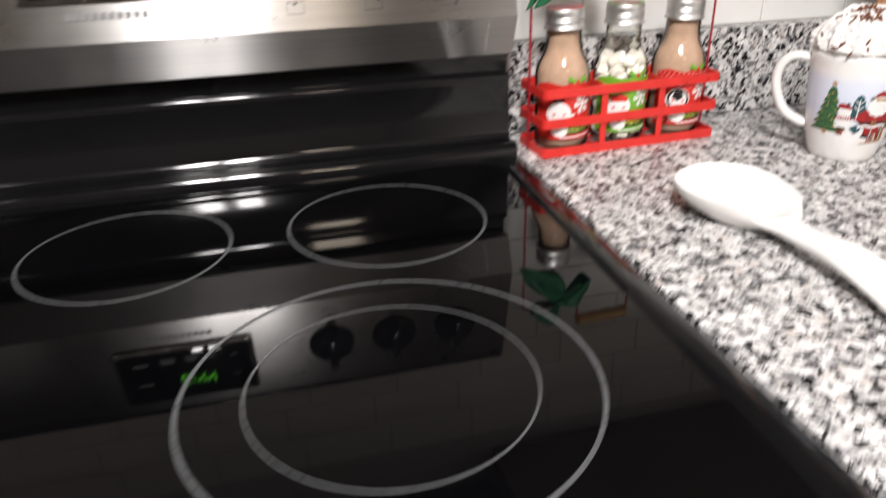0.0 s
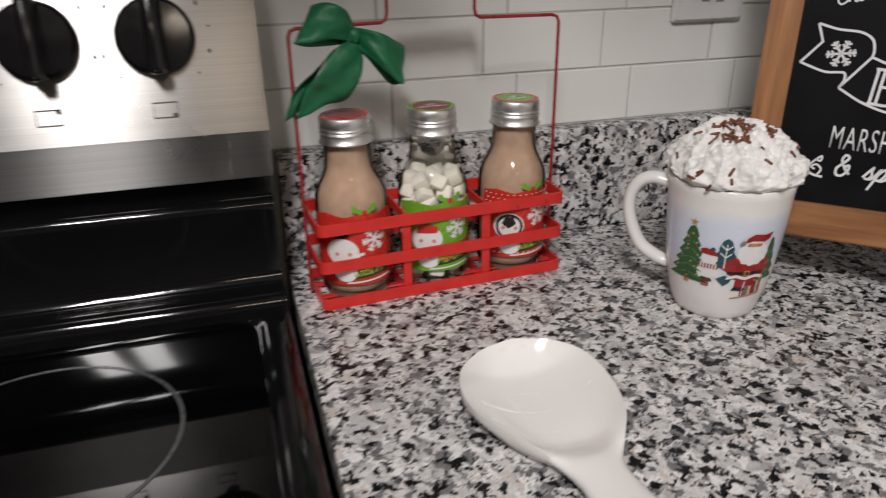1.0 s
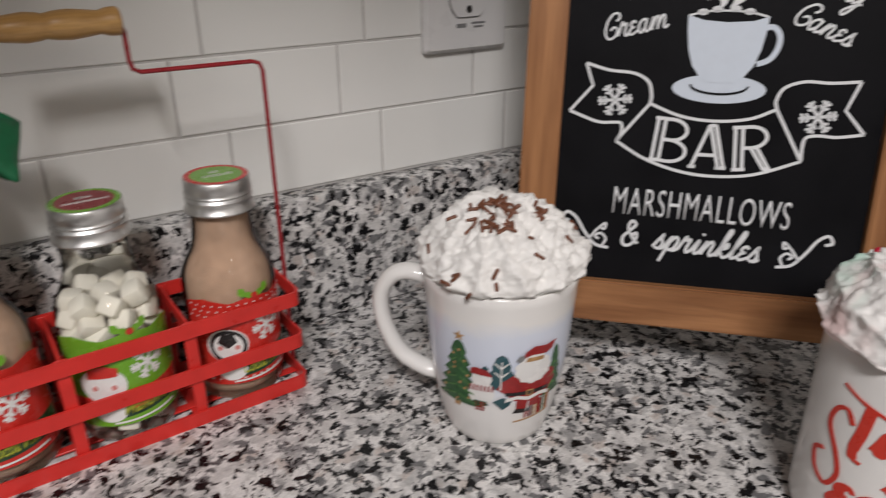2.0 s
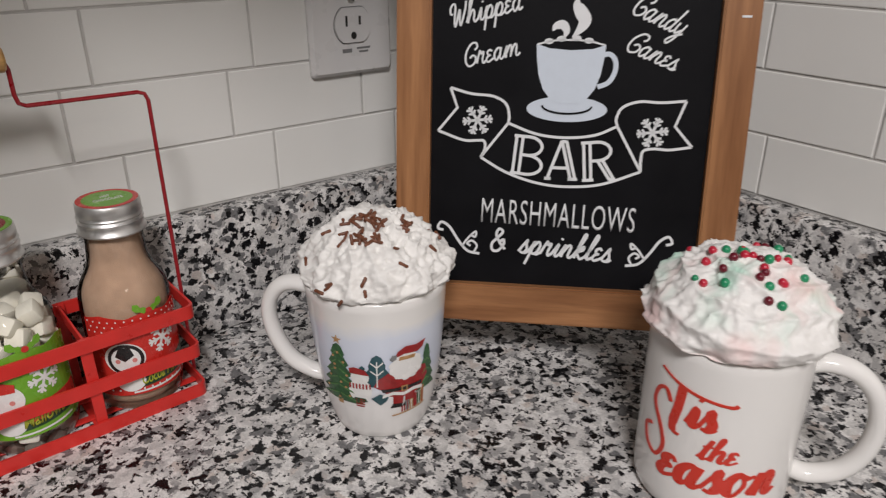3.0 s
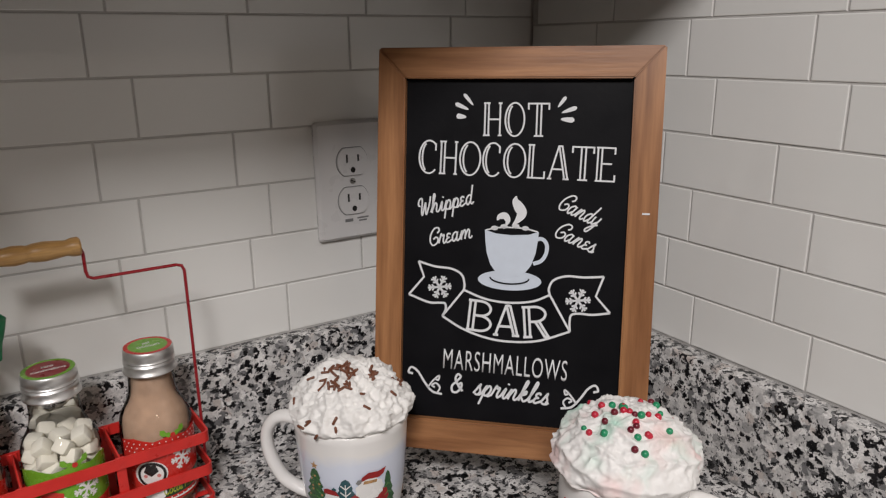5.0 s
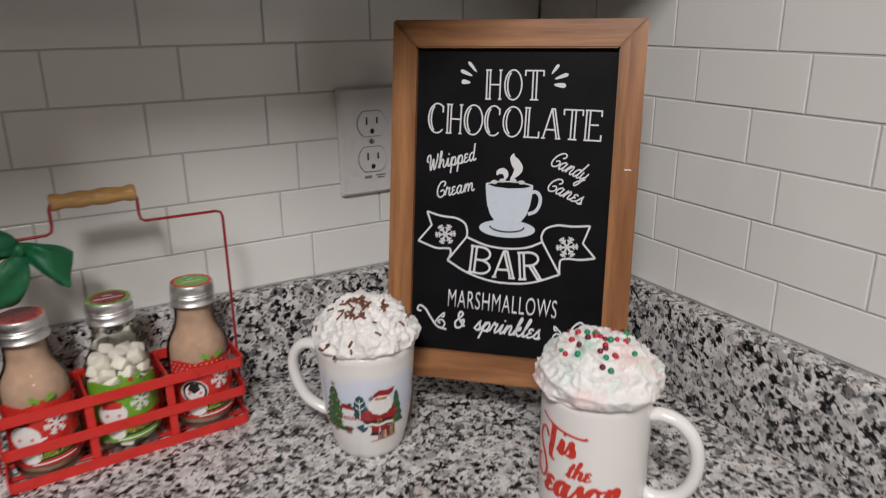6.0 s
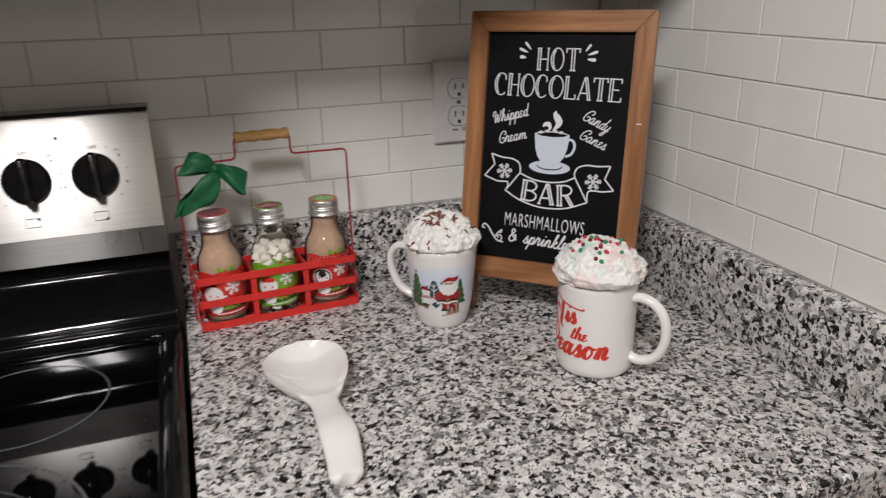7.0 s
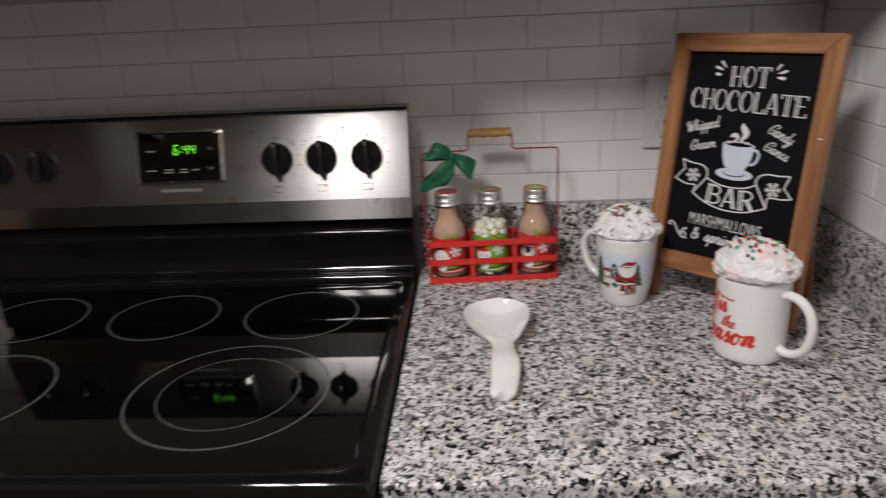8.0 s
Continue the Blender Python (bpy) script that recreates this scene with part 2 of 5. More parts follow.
M_CHALKBLUE = worn("pale_blue_painted_cup", (0.60, 0.66, 0.74), 0.6, 0, 150, 0.05, 0.05)
M_WOODV = wood("stained_wood_upright", (0.20, 0.080, 0.030), (0.42, 0.20, 0.085), (70, 70, 5), 0.36)
M_WOODH = wood("stained_wood_rail", (0.20, 0.080, 0.030), (0.42, 0.20, 0.085), (5, 70, 70), 0.36)
M_HANDLE = wood("varnished_light_wood", (0.36, 0.19, 0.06), (0.56, 0.33, 0.12), (9, 120, 120), 0.3)
M_MUGPRINT = mug_print()
M_GLASS = thin_glass()
M_PRED = worn("red_print", (0.56, 0.03, 0.022), 0.25, 0, 120, 0.06, 0.0)
M_PDEEP = worn("deep_red_print", (0.30, 0.016, 0.016), 0.22, 0, 260, 0.3, 0.0)
M_PGREEN = worn("bright_green_print", (0.16, 0.38, 0.03), 0.25, 0, 120, 0.06, 0.0)
M_PDKGREEN = worn("dark_green_print", (0.02, 0.055, 0.022), 0.25, 0, 120, 0.1, 0.0)
M_PTREE = worn("fir_green_print", (0.030, 0.10, 0.035), 0.22, 0, 300, 0.5, 0.0)
M_PLIME = worn("yellow_green_print", (0.38, 0.42, 0.04), 0.25, 0, 120, 0.06, 0.0)
M_PLEAF = worn("light_fir_print", (0.075, 0.19, 0.055), 0.22, 0, 300, 0.4, 0.0)
M_PTEAL = worn("teal_print", (0.015, 0.07, 0.085), 0.22, 0, 200, 0.3, 0.0)
M_PWHITE = worn("white_print", (0.78, 0.77, 0.75), 0.25, 0, 120, 0.03, 0.0)
M_PBLACK = worn("black_print", (0.015, 0.012, 0.012), 0.25, 0, 120, 0.1, 0.0)
M_PPINK = worn("pink_print", (0.62, 0.22, 0.20), 0.25, 0, 120, 0.1, 0.0)
M_PTAN = worn("tan_print", (0.42, 0.24, 0.10), 0.25, 0, 220, 0.3, 0.0)
M_PLETTER = worn("red_orange_lettering", (0.60, 0.035, 0.018), 0.3, 0, 120, 0.06, 0.0)
M_CABINET = worn("painted_cabinet", (0.13, 0.11, 0.095), 0.5, 0, 12, 0.06, 0.05)
M_PAINT = worn("wall_paint", (0.46, 0.44, 0.41), 0.85, 0, 9, 0.03, 0.1)
M_CEIL = worn("ceiling_paint", (0.80, 0.79, 0.77), 0.9, 0, 12, 0.03, 0.2)
M_FLOOR = wood("floor_planks", (0.11, 0.074, 0.048), (0.22, 0.155, 0.105), (3, 40, 40), 0.4)
M_CHROMEBEZEL = worn("satin_bezel", (0.62, 0.60, 0.58), 0.22, 1, 90, 0.1, 0.0)
m_led, nt_led, p_led = nodes_of("green_led")
p_led.inputs["Base Color"].default_value = (0.05, 0.3, 0.02, 1)
p_led.inputs["Emission Color"].default_value = (0.18, 1.0, 0.03, 1)
p_led.inputs["Emission Strength"].default_value = 1.6
M_LED = m_led


# ---- building helpers ----
def thing(name, m, label, category, group="", kind=""):
    ob = new(name)
    ob.empty_display_size = 0.02
    ob.matrix_world = m
    return tagged(ob, label, category, group, kind)


def mesh_of(name, bm, material, smooth=True, sharp=38.0):
    bmesh.ops.recalc_face_normals(bm, faces=bm.faces[:])
    if smooth:
        for f in bm.faces:
            f.smooth = True
        for e in bm.edges:
            if len(e.link_faces) == 2 and e.calc_face_angle(0.0) > radians(sharp):
                e.smooth = False
    me = bpy.data.meshes.new(name)
    bm.to_mesh(me)
    bm.free()
    me.materials.append(material)
    return me


def part(name, bm, material, parent=None, label="", smooth=True, sharp=38.0):
    ob = new(name, mesh_of(name, bm, material, smooth, sharp))
    if parent:
        ob.parent = parent
    if label:
        ob["label"] = label
    return ob


def box(c, s, bevel=0.0, segs=2, bm=None):
    own = bm or bmesh.new()
    r = bmesh.ops.create_cube(own, size=1.0, matrix=Matrix.LocRotScale(c, None, s))
    if bevel:
        edges = list({e for v in r["verts"] for e in v.link_edges})
        bmesh.ops.bevel(own, geom=edges, offset=bevel, segments=segs, affect="EDGES", profile=0.5)
    return own


def lathe(profile, n=48, bm=None, wobble=None):
    """A turned form from (radius, height) pairs; a zero radius closes it."""
    bm = bm or bmesh.new()
    rings = []
    for r, z in profile:
        if r <= 1e-7:
            rings.append([bm.verts.new((0, 0, z))])
        else:
            rings.append([bm.verts.new((r * math.cos(2 * math.pi * k / n), r * math.sin(2 * math.pi * k / n), z)) for k in range(n)])
    for a, b in zip(rings, rings[1:]):
        for k in range(n):
            k2 = (k + 1) % n
            if len(a) == 1 and len(b) == 1:
                continue
            if len(a) == 1:
                bm.faces.new((a[0], b[k], b[k2]))
            elif len(b) == 1:
                bm.faces.new((a[k], a[k2], b[0]))
            else:
                bm.faces.new((a[k], a[k2], b[k2], b[k]))
    return bm


def tube(points, radius, n=10, closed=False, bm=None, flat=None):
    """A round bar along points; radius may be a list; flat gives a second half-axis (an oval bar)."""
    bm = bm or bmesh.new()
    pts = [Vector(p) for p in points]
    cnt = len(pts)
    rad = radius if isinstance(radius, (list, tuple)) else [radius] * cnt
    side = None
    rings = []
    for i, p in enumerate(pts):
        a = pts[i - 1] if (i or closed) else p
        b = pts[(i + 1) % cnt] if (i < cnt - 1 or closed) else p
        d = (b - a).normalized()
        if side is None:
            side = d.orthogonal().normalized() if abs(d.z) > 0.95 else d.cross(Vector((0, 0, 1))).normalized()
        side = (side - d * side.dot(d)).normalized()
        up = d.cross(side)
        f = 1.0 if flat is None else flat[i] / max(1e-9, rad[i])
        rings.append([bm.verts.new(p + side * (math.cos(2 * math.pi * k / n) * rad[i] * f) + up * (math.sin(2 * math.pi * k / n) * rad[i])) for k in range(n)])
    for i in range(cnt if closed else cnt - 1):
        a, b = rings[i], rings[(i + 1) % cnt]
        for k in range(n):
            bm.faces.new((a[k], a[(k + 1) % n], b[(k + 1) % n], b[k]))
    if not closed:
        bm.faces.new(rings[0])
        bm.faces.new(rings[-1])
    return bm


def curve_pts(ctrl, steps=8, closed=False):
    """A smooth line through the control points (Catmull-Rom)."""
    P = [Vector(p) for p in ctrl]
    n = len(P)
    out = []
    for i in range(n if closed else n - 1):
        p1, p2 = P[i], P[(i + 1) % n]
        p0 = P[i - 1] if (i or closed) else p1 * 2 - p2
        p3 = P[(i + 2) % n] if (i + 2 < n or closed) else p2 * 2 - p1
        for s in range(steps):
            t = s / steps
            out.append(0.5 * ((2 * p1) + (p2 - p0) * t + (2 * p0 - 5 * p1 + 4 * p2 - p3) * t * t + (3 * p1 - p0 - 3 * p2 + p3) * t ** 3))
    if not closed:
        out.append(P[-1])
    return out


def prism(outline, depth, axis="y", bm=None):
    """A flat outline (a, b) given thickness: along y (outline in x, z), z (x, y) or x (y, z)."""
    bm = bm or bmesh.new()
    put = {"y": lambda a, b, d: (a, d, b), "z": lambda a, b, d: (a, b, d), "x": lambda a, b, d: (d, a, b)}[axis]
    lo, hi = depth
    A = [bm.verts.new(put(a, b, lo)) for a, b in outline]
    B = [bm.verts.new(put(a, b, hi)) for a, b in outline]
    bm.faces.new(A)
    bm.faces.new(B[::-1])
    for i in range(len(A)):
        j = (i + 1) % len(A)
        bm.faces.new((A[i], B[i], B[j], A[j]))
    return bm


def stroke(points, width, depth=(-0.0007, 0.0), bm=None, closed=False):
    """A painted line of even or changing width in the x, z plane, with a little body."""
    bm = bm or bmesh.new()
    pts = [Vector((p[0], p[1])) for p in points]
    n = len(pts)
    w = width if isinstance(width, (list, tuple)) else [width] * n
    L, R = [], []
    for i, p in enumerate(pts):
        a = pts[i - 1] if (i or closed) else p
        b = pts[(i + 1) % n] if (i < n - 1 or closed) else p
        d = (b - a)
        d = d.normalized() if d.length > 1e-9 else Vector((1, 0))
        nn = Vector((-d.y, d.x)) * (w[i] / 2)
        L.append(p + nn)
        R.append(p - nn)
    rows = []
    for l, r in zip(L, R):
        rows.append([bm.verts.new((l.x, depth[0], l.y)), bm.verts.new((r.x, depth[0], r.y)), bm.verts.new((r.x, depth[1], r.y)), bm.verts.new((l.x, depth[1], l.y))])
    for i in range(n if closed else n - 1):
        a, b = rows[i], rows[(i + 1) % n]
        for k in range(4):
            bm.faces.new((a[k], a[(k + 1) % 4], b[(k + 1) % 4], b[k]))
    if not closed:
        bm.faces.new(rows[0])
        bm.faces.new(rows[-1])
    return bm


def lettering(body, width, height, shear=0.0, bold=0.0, depth=0.0004, spacing=1.0):
    """A bmesh of the words in the x, z plane, lower left at 0, 0, stretched to the width and cap height."""
    cu = bpy.data.curves.new("lettering", "FONT")
    cu.body, cu.size, cu.shear, cu.offset, cu.resolution_u = body, 1.0, shear, bold, 4
    cu.space_character = spacing
    ob = new("lettering", cu)
    dg = bpy.context.evaluated_depsgraph_get()
    me = bpy.data.meshes.new_from_object(ob.evaluated_get(dg))
    bpy.data.objects.remove(ob)
    bpy.data.curves.remove(cu)
    bm = bmesh.new()
    bm.from_mesh(me)
    bpy.data.meshes.remove(me)
    xs = [v.co.x for v in bm.verts]
    ys = [v.co.y for v in bm.verts]
    x0, x1, y0, y1 = min(xs), max(xs), min(ys), max(ys)
    for v in bm.verts:
        v.co = Vector(((v.co.x - x0) / (x1 - x0) * width, 0.0, (v.co.y - y0) / (y1 - y0) * height))
    r = bmesh.ops.extrude_face_region(bm, geom=bm.faces[:])
    for g in r["geom"]:
        if isinstance(g, bmesh.types.BMVert):
            g.co.y -= depth
    return bm


def moved(bm, m):
    bm.transform(m)
    return bm


def wrapped(bm, radius_at, turn, lift=0.0004):
    """Bends a flat print (x along the curve, z up, y outward negative) round a turned body; turn is the angle of x = 0."""
    for axis, step in ((0, 0.0035), (2, 0.006)):
        lo = min(v.co[axis] for v in bm.verts)
        hi = max(v.co[axis] for v in bm.verts)
        k = 1
        while lo + k * step < hi - 0.0003:
            co, no = [0, 0, 0], [0, 0, 0]
            co[axis], no[axis] = lo + k * step, 1
            bmesh.ops.bisect_plane(bm, geom=bm.verts[:] + bm.edges[:] + bm.faces[:], plane_co=co, plane_no=no)
            k += 1
    for v in bm.verts:
        r = radius_at(v.co.z)
        a = turn + v.co.x / r
        rr = r + lift - v.co.y
        v.co = Vector((rr * math.cos(a), rr * math.sin(a), v.co.z))
    return bm


def patch(outline, thick=0.0002):
    return prism(outline, (-thick, 0.0), "y")


def blob(cx, cz, rx, rz, n=20):
    return [(cx + rx * math.cos(2 * math.pi * k / n), cz + rz * math.sin(2 * math.pi * k / n)) for k in range(n)]


def snowflake(cx, cz, r, w, depth=(-0.0007, 0.0)):
    bm = bmesh.new()
    for k in range(6):
        a = math.pi / 3 * k + 0.12
        dx, dz = math.cos(a), math.sin(a)
        stroke([(cx, cz), (cx + dx * r, cz + dz * r)], w, depth, bm)
        for f in (0.45, 0.72):
            for s in (-1, 1):
                b = a + s * 0.9
                stroke([(cx + dx * r * f, cz + dz * r * f), (cx + dx * r * f + math.cos(b) * r * 0.32, cz + dz * r * f + math.sin(b) * r * 0.32)], w * 0.8, depth, bm)
    return bm


# ---- hand-drawn alphabets ----
GLYPHS = {}


def glyph(ch, advance, *lines):
    GLYPHS[ch] = (advance, lines)


glyph("i", 0.52, [(0, 0.1), (0.25, 1), (0.24, 0.2), (0.38, 0), (0.55, 0.2)], [(0.30, 1.38), (0.34, 1.50)])
glyph("n", 0.92, [(0, 0.1), (0.2, 1), (0.2, 0.5), (0.18, 0)], [(0.18, 0.3), (0.42, 0.98), (0.6, 0.8), (0.6, 0.2), (0.75, 0), (0.94, 0.2)])
glyph("m", 1.32, [(0, 0.1), (0.2, 1), (0.2, 0.5), (0.18, 0)], [(0.18, 0.3), (0.42, 0.98), (0.58, 0.8), (0.58, 0)], [(0.58, 0.3), (0.82, 0.98), (1.0, 0.8), (1.0, 0.2), (1.15, 0), (1.34, 0.2)])
glyph("e", 0.62, [(0.46, 0.82), (0.30, 1.0), (0.10, 0.86), (0.16, 0.60), (0.34, 0.54), (0.14, 0.46), (0.06, 0.18), (0.26, 0.0), (0.64, 0.24)])
glyph("a", 0.86, [(0.55, 0.85), (0.35, 1), (0.1, 0.7), (0.1, 0.25), (0.28, 0), (0.52, 0.35)], [(0.58, 1), (0.54, 0.25), (0.68, 0), (0.88, 0.2)])
glyph("d", 0.86, [(0.55, 0.85), (0.35, 1), (0.1, 0.7), (0.1, 0.25), (0.28, 0), (0.52, 0.35)], [(0.64, 2.0), (0.58, 1), (0.54, 0.25), (0.68, 0), (0.88, 0.2)])
glyph("h", 0.92, [(0, 0.1), (0.26, 1.2), (0.36, 1.85), (0.22, 1.95), (0.16, 1), (0.15, 0)], [(0.16, 0.3), (0.42, 0.98), (0.6, 0.8), (0.6, 0.2), (0.75, 0), (0.94, 0.2)])
glyph("p", 0.82, [(0, 0.1), (0.2, 1), (0.16, 0), (0.1, -0.9)], [(0.17, 0.5), (0.42, 1), (0.64, 0.7), (0.56, 0.15), (0.34, 0.02), (0.2, 0.18)], [(0.45, 0.04), (0.62, 0.0), (0.84, 0.2)])
glyph("r", 0.74, [(0, 0.1), (0.18, 1.1), (0.3, 0.85), (0.5, 0.95), (0.46, 0.3), (0.58, 0), (0.76, 0.2)])
glyph("s", 0.66, [(0, 0.1), (0.32, 1.05), (0.34, 0.75), (0.5, 0.35), (0.38, 0.02), (0.12, 0.08)], [(0.38, 0.02), (0.52, 0.03), (0.68, 0.2)])
glyph("k", 0.78, [(0, 0.1), (0.26, 1.2), (0.36, 1.85), (0.22, 1.95), (0.16, 1), (0.15, 0)], [(0.16, 0.4), (0.46, 1), (0.52, 0.72), (0.22, 0.5), (0.44, 0.1), (0.6, 0), (0.8, 0.2)])
glyph("l", 0.50, [(0, 0.1), (0.30, 1.2), (0.38, 1.85), (0.24, 1.95), (0.15, 0.9), (0.22, 0.05), (0.52, 0.2)])
glyph("y", 0.74, [(0.02, 0.95), (0.05, 0.35), (0.22, 0.05), (0.5, 0.45)], [(0.56, 1), (0.5, -0.2), (0.3, -0.9), (0.06, -0.7), (0.34, -0.15), (0.76, 0.2)])
glyph("o", 0.80, [(0.5, 0.9), (0.28, 1), (0.08, 0.6), (0.16, 0.1), (0.4, 0), (0.58, 0.45), (0.46, 0.9), (0.58, 0.8), (0.82, 0.9)])
glyph("t", 0.56, [(0, 0.1), (0.28, 1.0), (0.34, 1.7), (0.22, 0.5), (0.32, 0.02), (0.58, 0.2)], [(0.02, 1.08), (0.55, 1.15)])
glyph("W", 1.30, [(0.12, 1.0), (-0.08, 1.15), (-0.08, 1.6), (0.14, 1.85), (0.30, 1.55), (0.28, 0.5), (0.40, 0.02), (0.66, 1.3), (0.72, 0.4), (0.84, 0.02), (1.12, 1.2), (1.16, 1.85)])
glyph("C", 1.06, [(0.80, 1.28), (0.99, 1.50), (0.88, 1.84), (0.48, 1.86), (0.12, 1.25), (0.12, 0.45), (0.45, 0.0), (0.86, 0.18), (0.94, 0.62), (0.68, 0.86), (0.44, 0.66)])
glyph("&", 1.30, [(1.25, 0.15), (0.8, 0.6), (0.35, 1.35), (0.5, 1.85), (0.82, 1.6), (0.5, 1.1), (0.12, 0.6), (0.25, 0.05), (0.7, 0.0), (1.05, 0.5), (1.0, 0.95), (0.75, 0.8)])


def script_words(body, width, high, weight, slant=0.3, depth=0.0005, brush=0.0):
    """Joined handwriting in the x, z plane: total width, x-height, line weight; brush thickens the downstrokes."""
    total = sum(GLYPHS[ch][0] for ch in body)
    k = width / total
    bm = bmesh.new()
    x = 0.0
    n = 0
    for ch in body:
        adv, lines = GLYPHS[ch]
        for line in lines:
            pts = [Vector((p.x, p.y)) for p in curve_pts([((x + px) * k + pz * high * slant, pz * high, 0) for px, pz in line], 6)]
            heavy = []
            for i, p in enumerate(pts):
                d = pts[min(i + 1, len(pts) - 1)] - pts[max(i - 1, 0)]
                steep = -d.y / max(1e-9, d.length)
                heavy.append(weight * (1 - 0.45 * brush + brush * max(0.0, steep) ** 0.7))
            heavy = [sum(heavy[max(0, i - 2):i + 3]) / len(heavy[max(0, i - 2):i + 3]) for i in range(len(heavy))]
            stroke(pts, heavy, (-depth - 0.00002 * (n % 5), 0.0), bm)
            n += 1
        x += adv
    return bm


DECO = {}
ring_pts = [(0.5 + 0.48 * math.cos(radians(q)), 0.5 + 0.5 * math.sin(radians(q))) for q in range(0, 360, 12)]
open_pts = [(0.54 + 0.52 * math.cos(radians(q)), 0.5 + 0.5 * math.sin(radians(q))) for q in range(48, 313, 12)]
inner_pts = [(0.46 + 0.28 * math.cos(radians(q)), 0.5 + 0.43 * math.sin(radians(q))) for q in range(110, 251, 10)]
stem = ([(0.08, 0), (0.08, 1)], [(0.28, 0), (0.28, 1)], [(0.0, 0.015), (0.36, 0.015)], [(0.0, 0.985), (0.36, 0.985)])
DECO["O"] = ([*ring_pts, ring_pts[0]], inner_pts)
DECO["C"] = (open_pts, inner_pts, [(0.88, 0.70), (0.88, 0.92)])
DECO["H"] = (*stem, [(0.9, 0), (0.9, 1)], [(0.28, 0.5), (0.9, 0.5)], [(0.8, 0.015), (1.0, 0.015)], [(0.8, 0.985), (1.0, 0.985)])
DECO["T"] = ([(0, 0.98), (1, 0.98)], [(0.42, 0), (0.42, 1)], [(0.62, 0), (0.62, 1)], [(0.3, 0.015), (0.74, 0.015)], [(0.02, 0.8), (0.02, 1)], [(0.98, 0.8), (0.98, 1)])
DECO["L"] = (*stem, [(0.28, 0.015), (0.95, 0.015)], [(0.94, 0.0), (0.94, 0.22)])
DECO["E"] = (*stem, [(0.28, 0.015), (0.95, 0.015)], [(0.28, 0.985), (0.92, 0.985)], [(0.28, 0.52), (0.78, 0.52)], [(0.94, 0.0), (0.94, 0.2)], [(0.91, 0.8), (0.91, 1.0)])
DECO["A"] = ([(0.08, 0), (0.48, 1)], [(0.48, 1), (0.80, 0)], [(0.62, 1), (0.94, 0)], [(0.48, 0.985), (0.62, 0.985)], [(0.2, 0.3), (0.72, 0.3)], [(0.0, 0.015), (0.2, 0.015)], [(0.72, 0.015), (1.0, 0.015)])
bowl = [(0.5 + 0.42 * math.cos(radians(q)), 0.75 + 0.24 * math.sin(radians(q))) for q in range(90, -91, -12)]
belly = [(0.5 + 0.48 * math.cos(radians(q)), 0.26 + 0.25 * math.sin(radians(q))) for q in range(90, -91, -12)]
DECO["B"] = (*stem, [(0.28, 0.985), *bowl, (0.28, 0.51)], [(0.28, 0.51), *belly, (0.28, 0.015)])
DECO["R"] = (*stem, [(0.28, 0.985), *bowl, (0.28, 0.51)], [(0.5, 0.51), (0.86, 0.0)], [(0.66, 0.51), (1.0, 0.0)], [(0.84, 0.012), (1.04, 0.012)])


def deco_words(body, widths, gap, height, weight, depth=0.0005):
    """Inline capitals with doubled stems, each letter of its own width."""
    bm = bmesh.new()
    x = 0.0
    n = 0
    for ch, w in zip(body, widths):
        for line in DECO[ch]:
            stroke([(x + px * w, pz * height) for px, pz in line], weight, (-depth - 0.00002 * (n % 5), 0.0), bm)
            n += 1
        x += w + gap
    return bm


# ---- room shell ----
ROOM_W, ROOM_S = -3.4, -5.2
wall_north = tagged(part("wall_north", box(((ROOM_W + 0.8) / 2, 0.0562, 1.22), (0.8 - ROOM_W, 0.11, 2.44)), M_GROUT, smooth=False),
                    "kitchen wall tiled in white subway tile above the counter", "wall", kind="structure")
wall_east = tagged(part("wall_east", box((WALL_X + 0.0562, ROOM_S / 2, 1.22), (0.11, -ROOM_S, 2.44)), M_GROUT, smooth=False),
                   "side wall tiled in white subway tile above the counter", "wall", kind="structure")
tagged(part("wall_south", box(((ROOM_W + 0.8) / 2, ROOM_S - 0.06, 1.22), (0.8 - ROOM_W, 0.11, 2.44)), M_PAINT, smooth=False),
       "plain painted wall across the kitchen", "wall", kind="structure")
tagged(part("wall_west", box((ROOM_W - 0.06, ROOM_S / 2, 1.22), (0.11, -ROOM_S, 2.44)), M_PAINT, smooth=False),
       "plain painted wall at the end of the kitchen", "wall", kind="structure")
tagged(part("floor", box(((ROOM_W + 0.8) / 2, ROOM_S / 2, -0.03), (0.8 - ROOM_W, 0.3 - ROOM_S, 0.05)), M_FLOOR, smooth=False),
       "brown wood plank kitchen floor", "floor", kind="structure")
tagged(part("ceiling", box(((ROOM_W + 0.8) / 2, ROOM_S / 2, 2.47), (0.8 - ROOM_W, 0.3 - ROOM_S, 0.05)), M_CEIL, smooth=False),
       "white painted ceiling", "ceiling", kind="structure")
for place, watts, bulbs, along, tint in LAMPS:
    lampfix = thing("ceiling_lamp", pose(place[0], place[1], 2.445), "square white flush ceiling lamp", "lamp", "ceiling lamps")
    part("housing", box((0, 0, -0.032), (along + 0.04, along + 0.04, 0.06), 0.008), M_CEIL, lampfix)

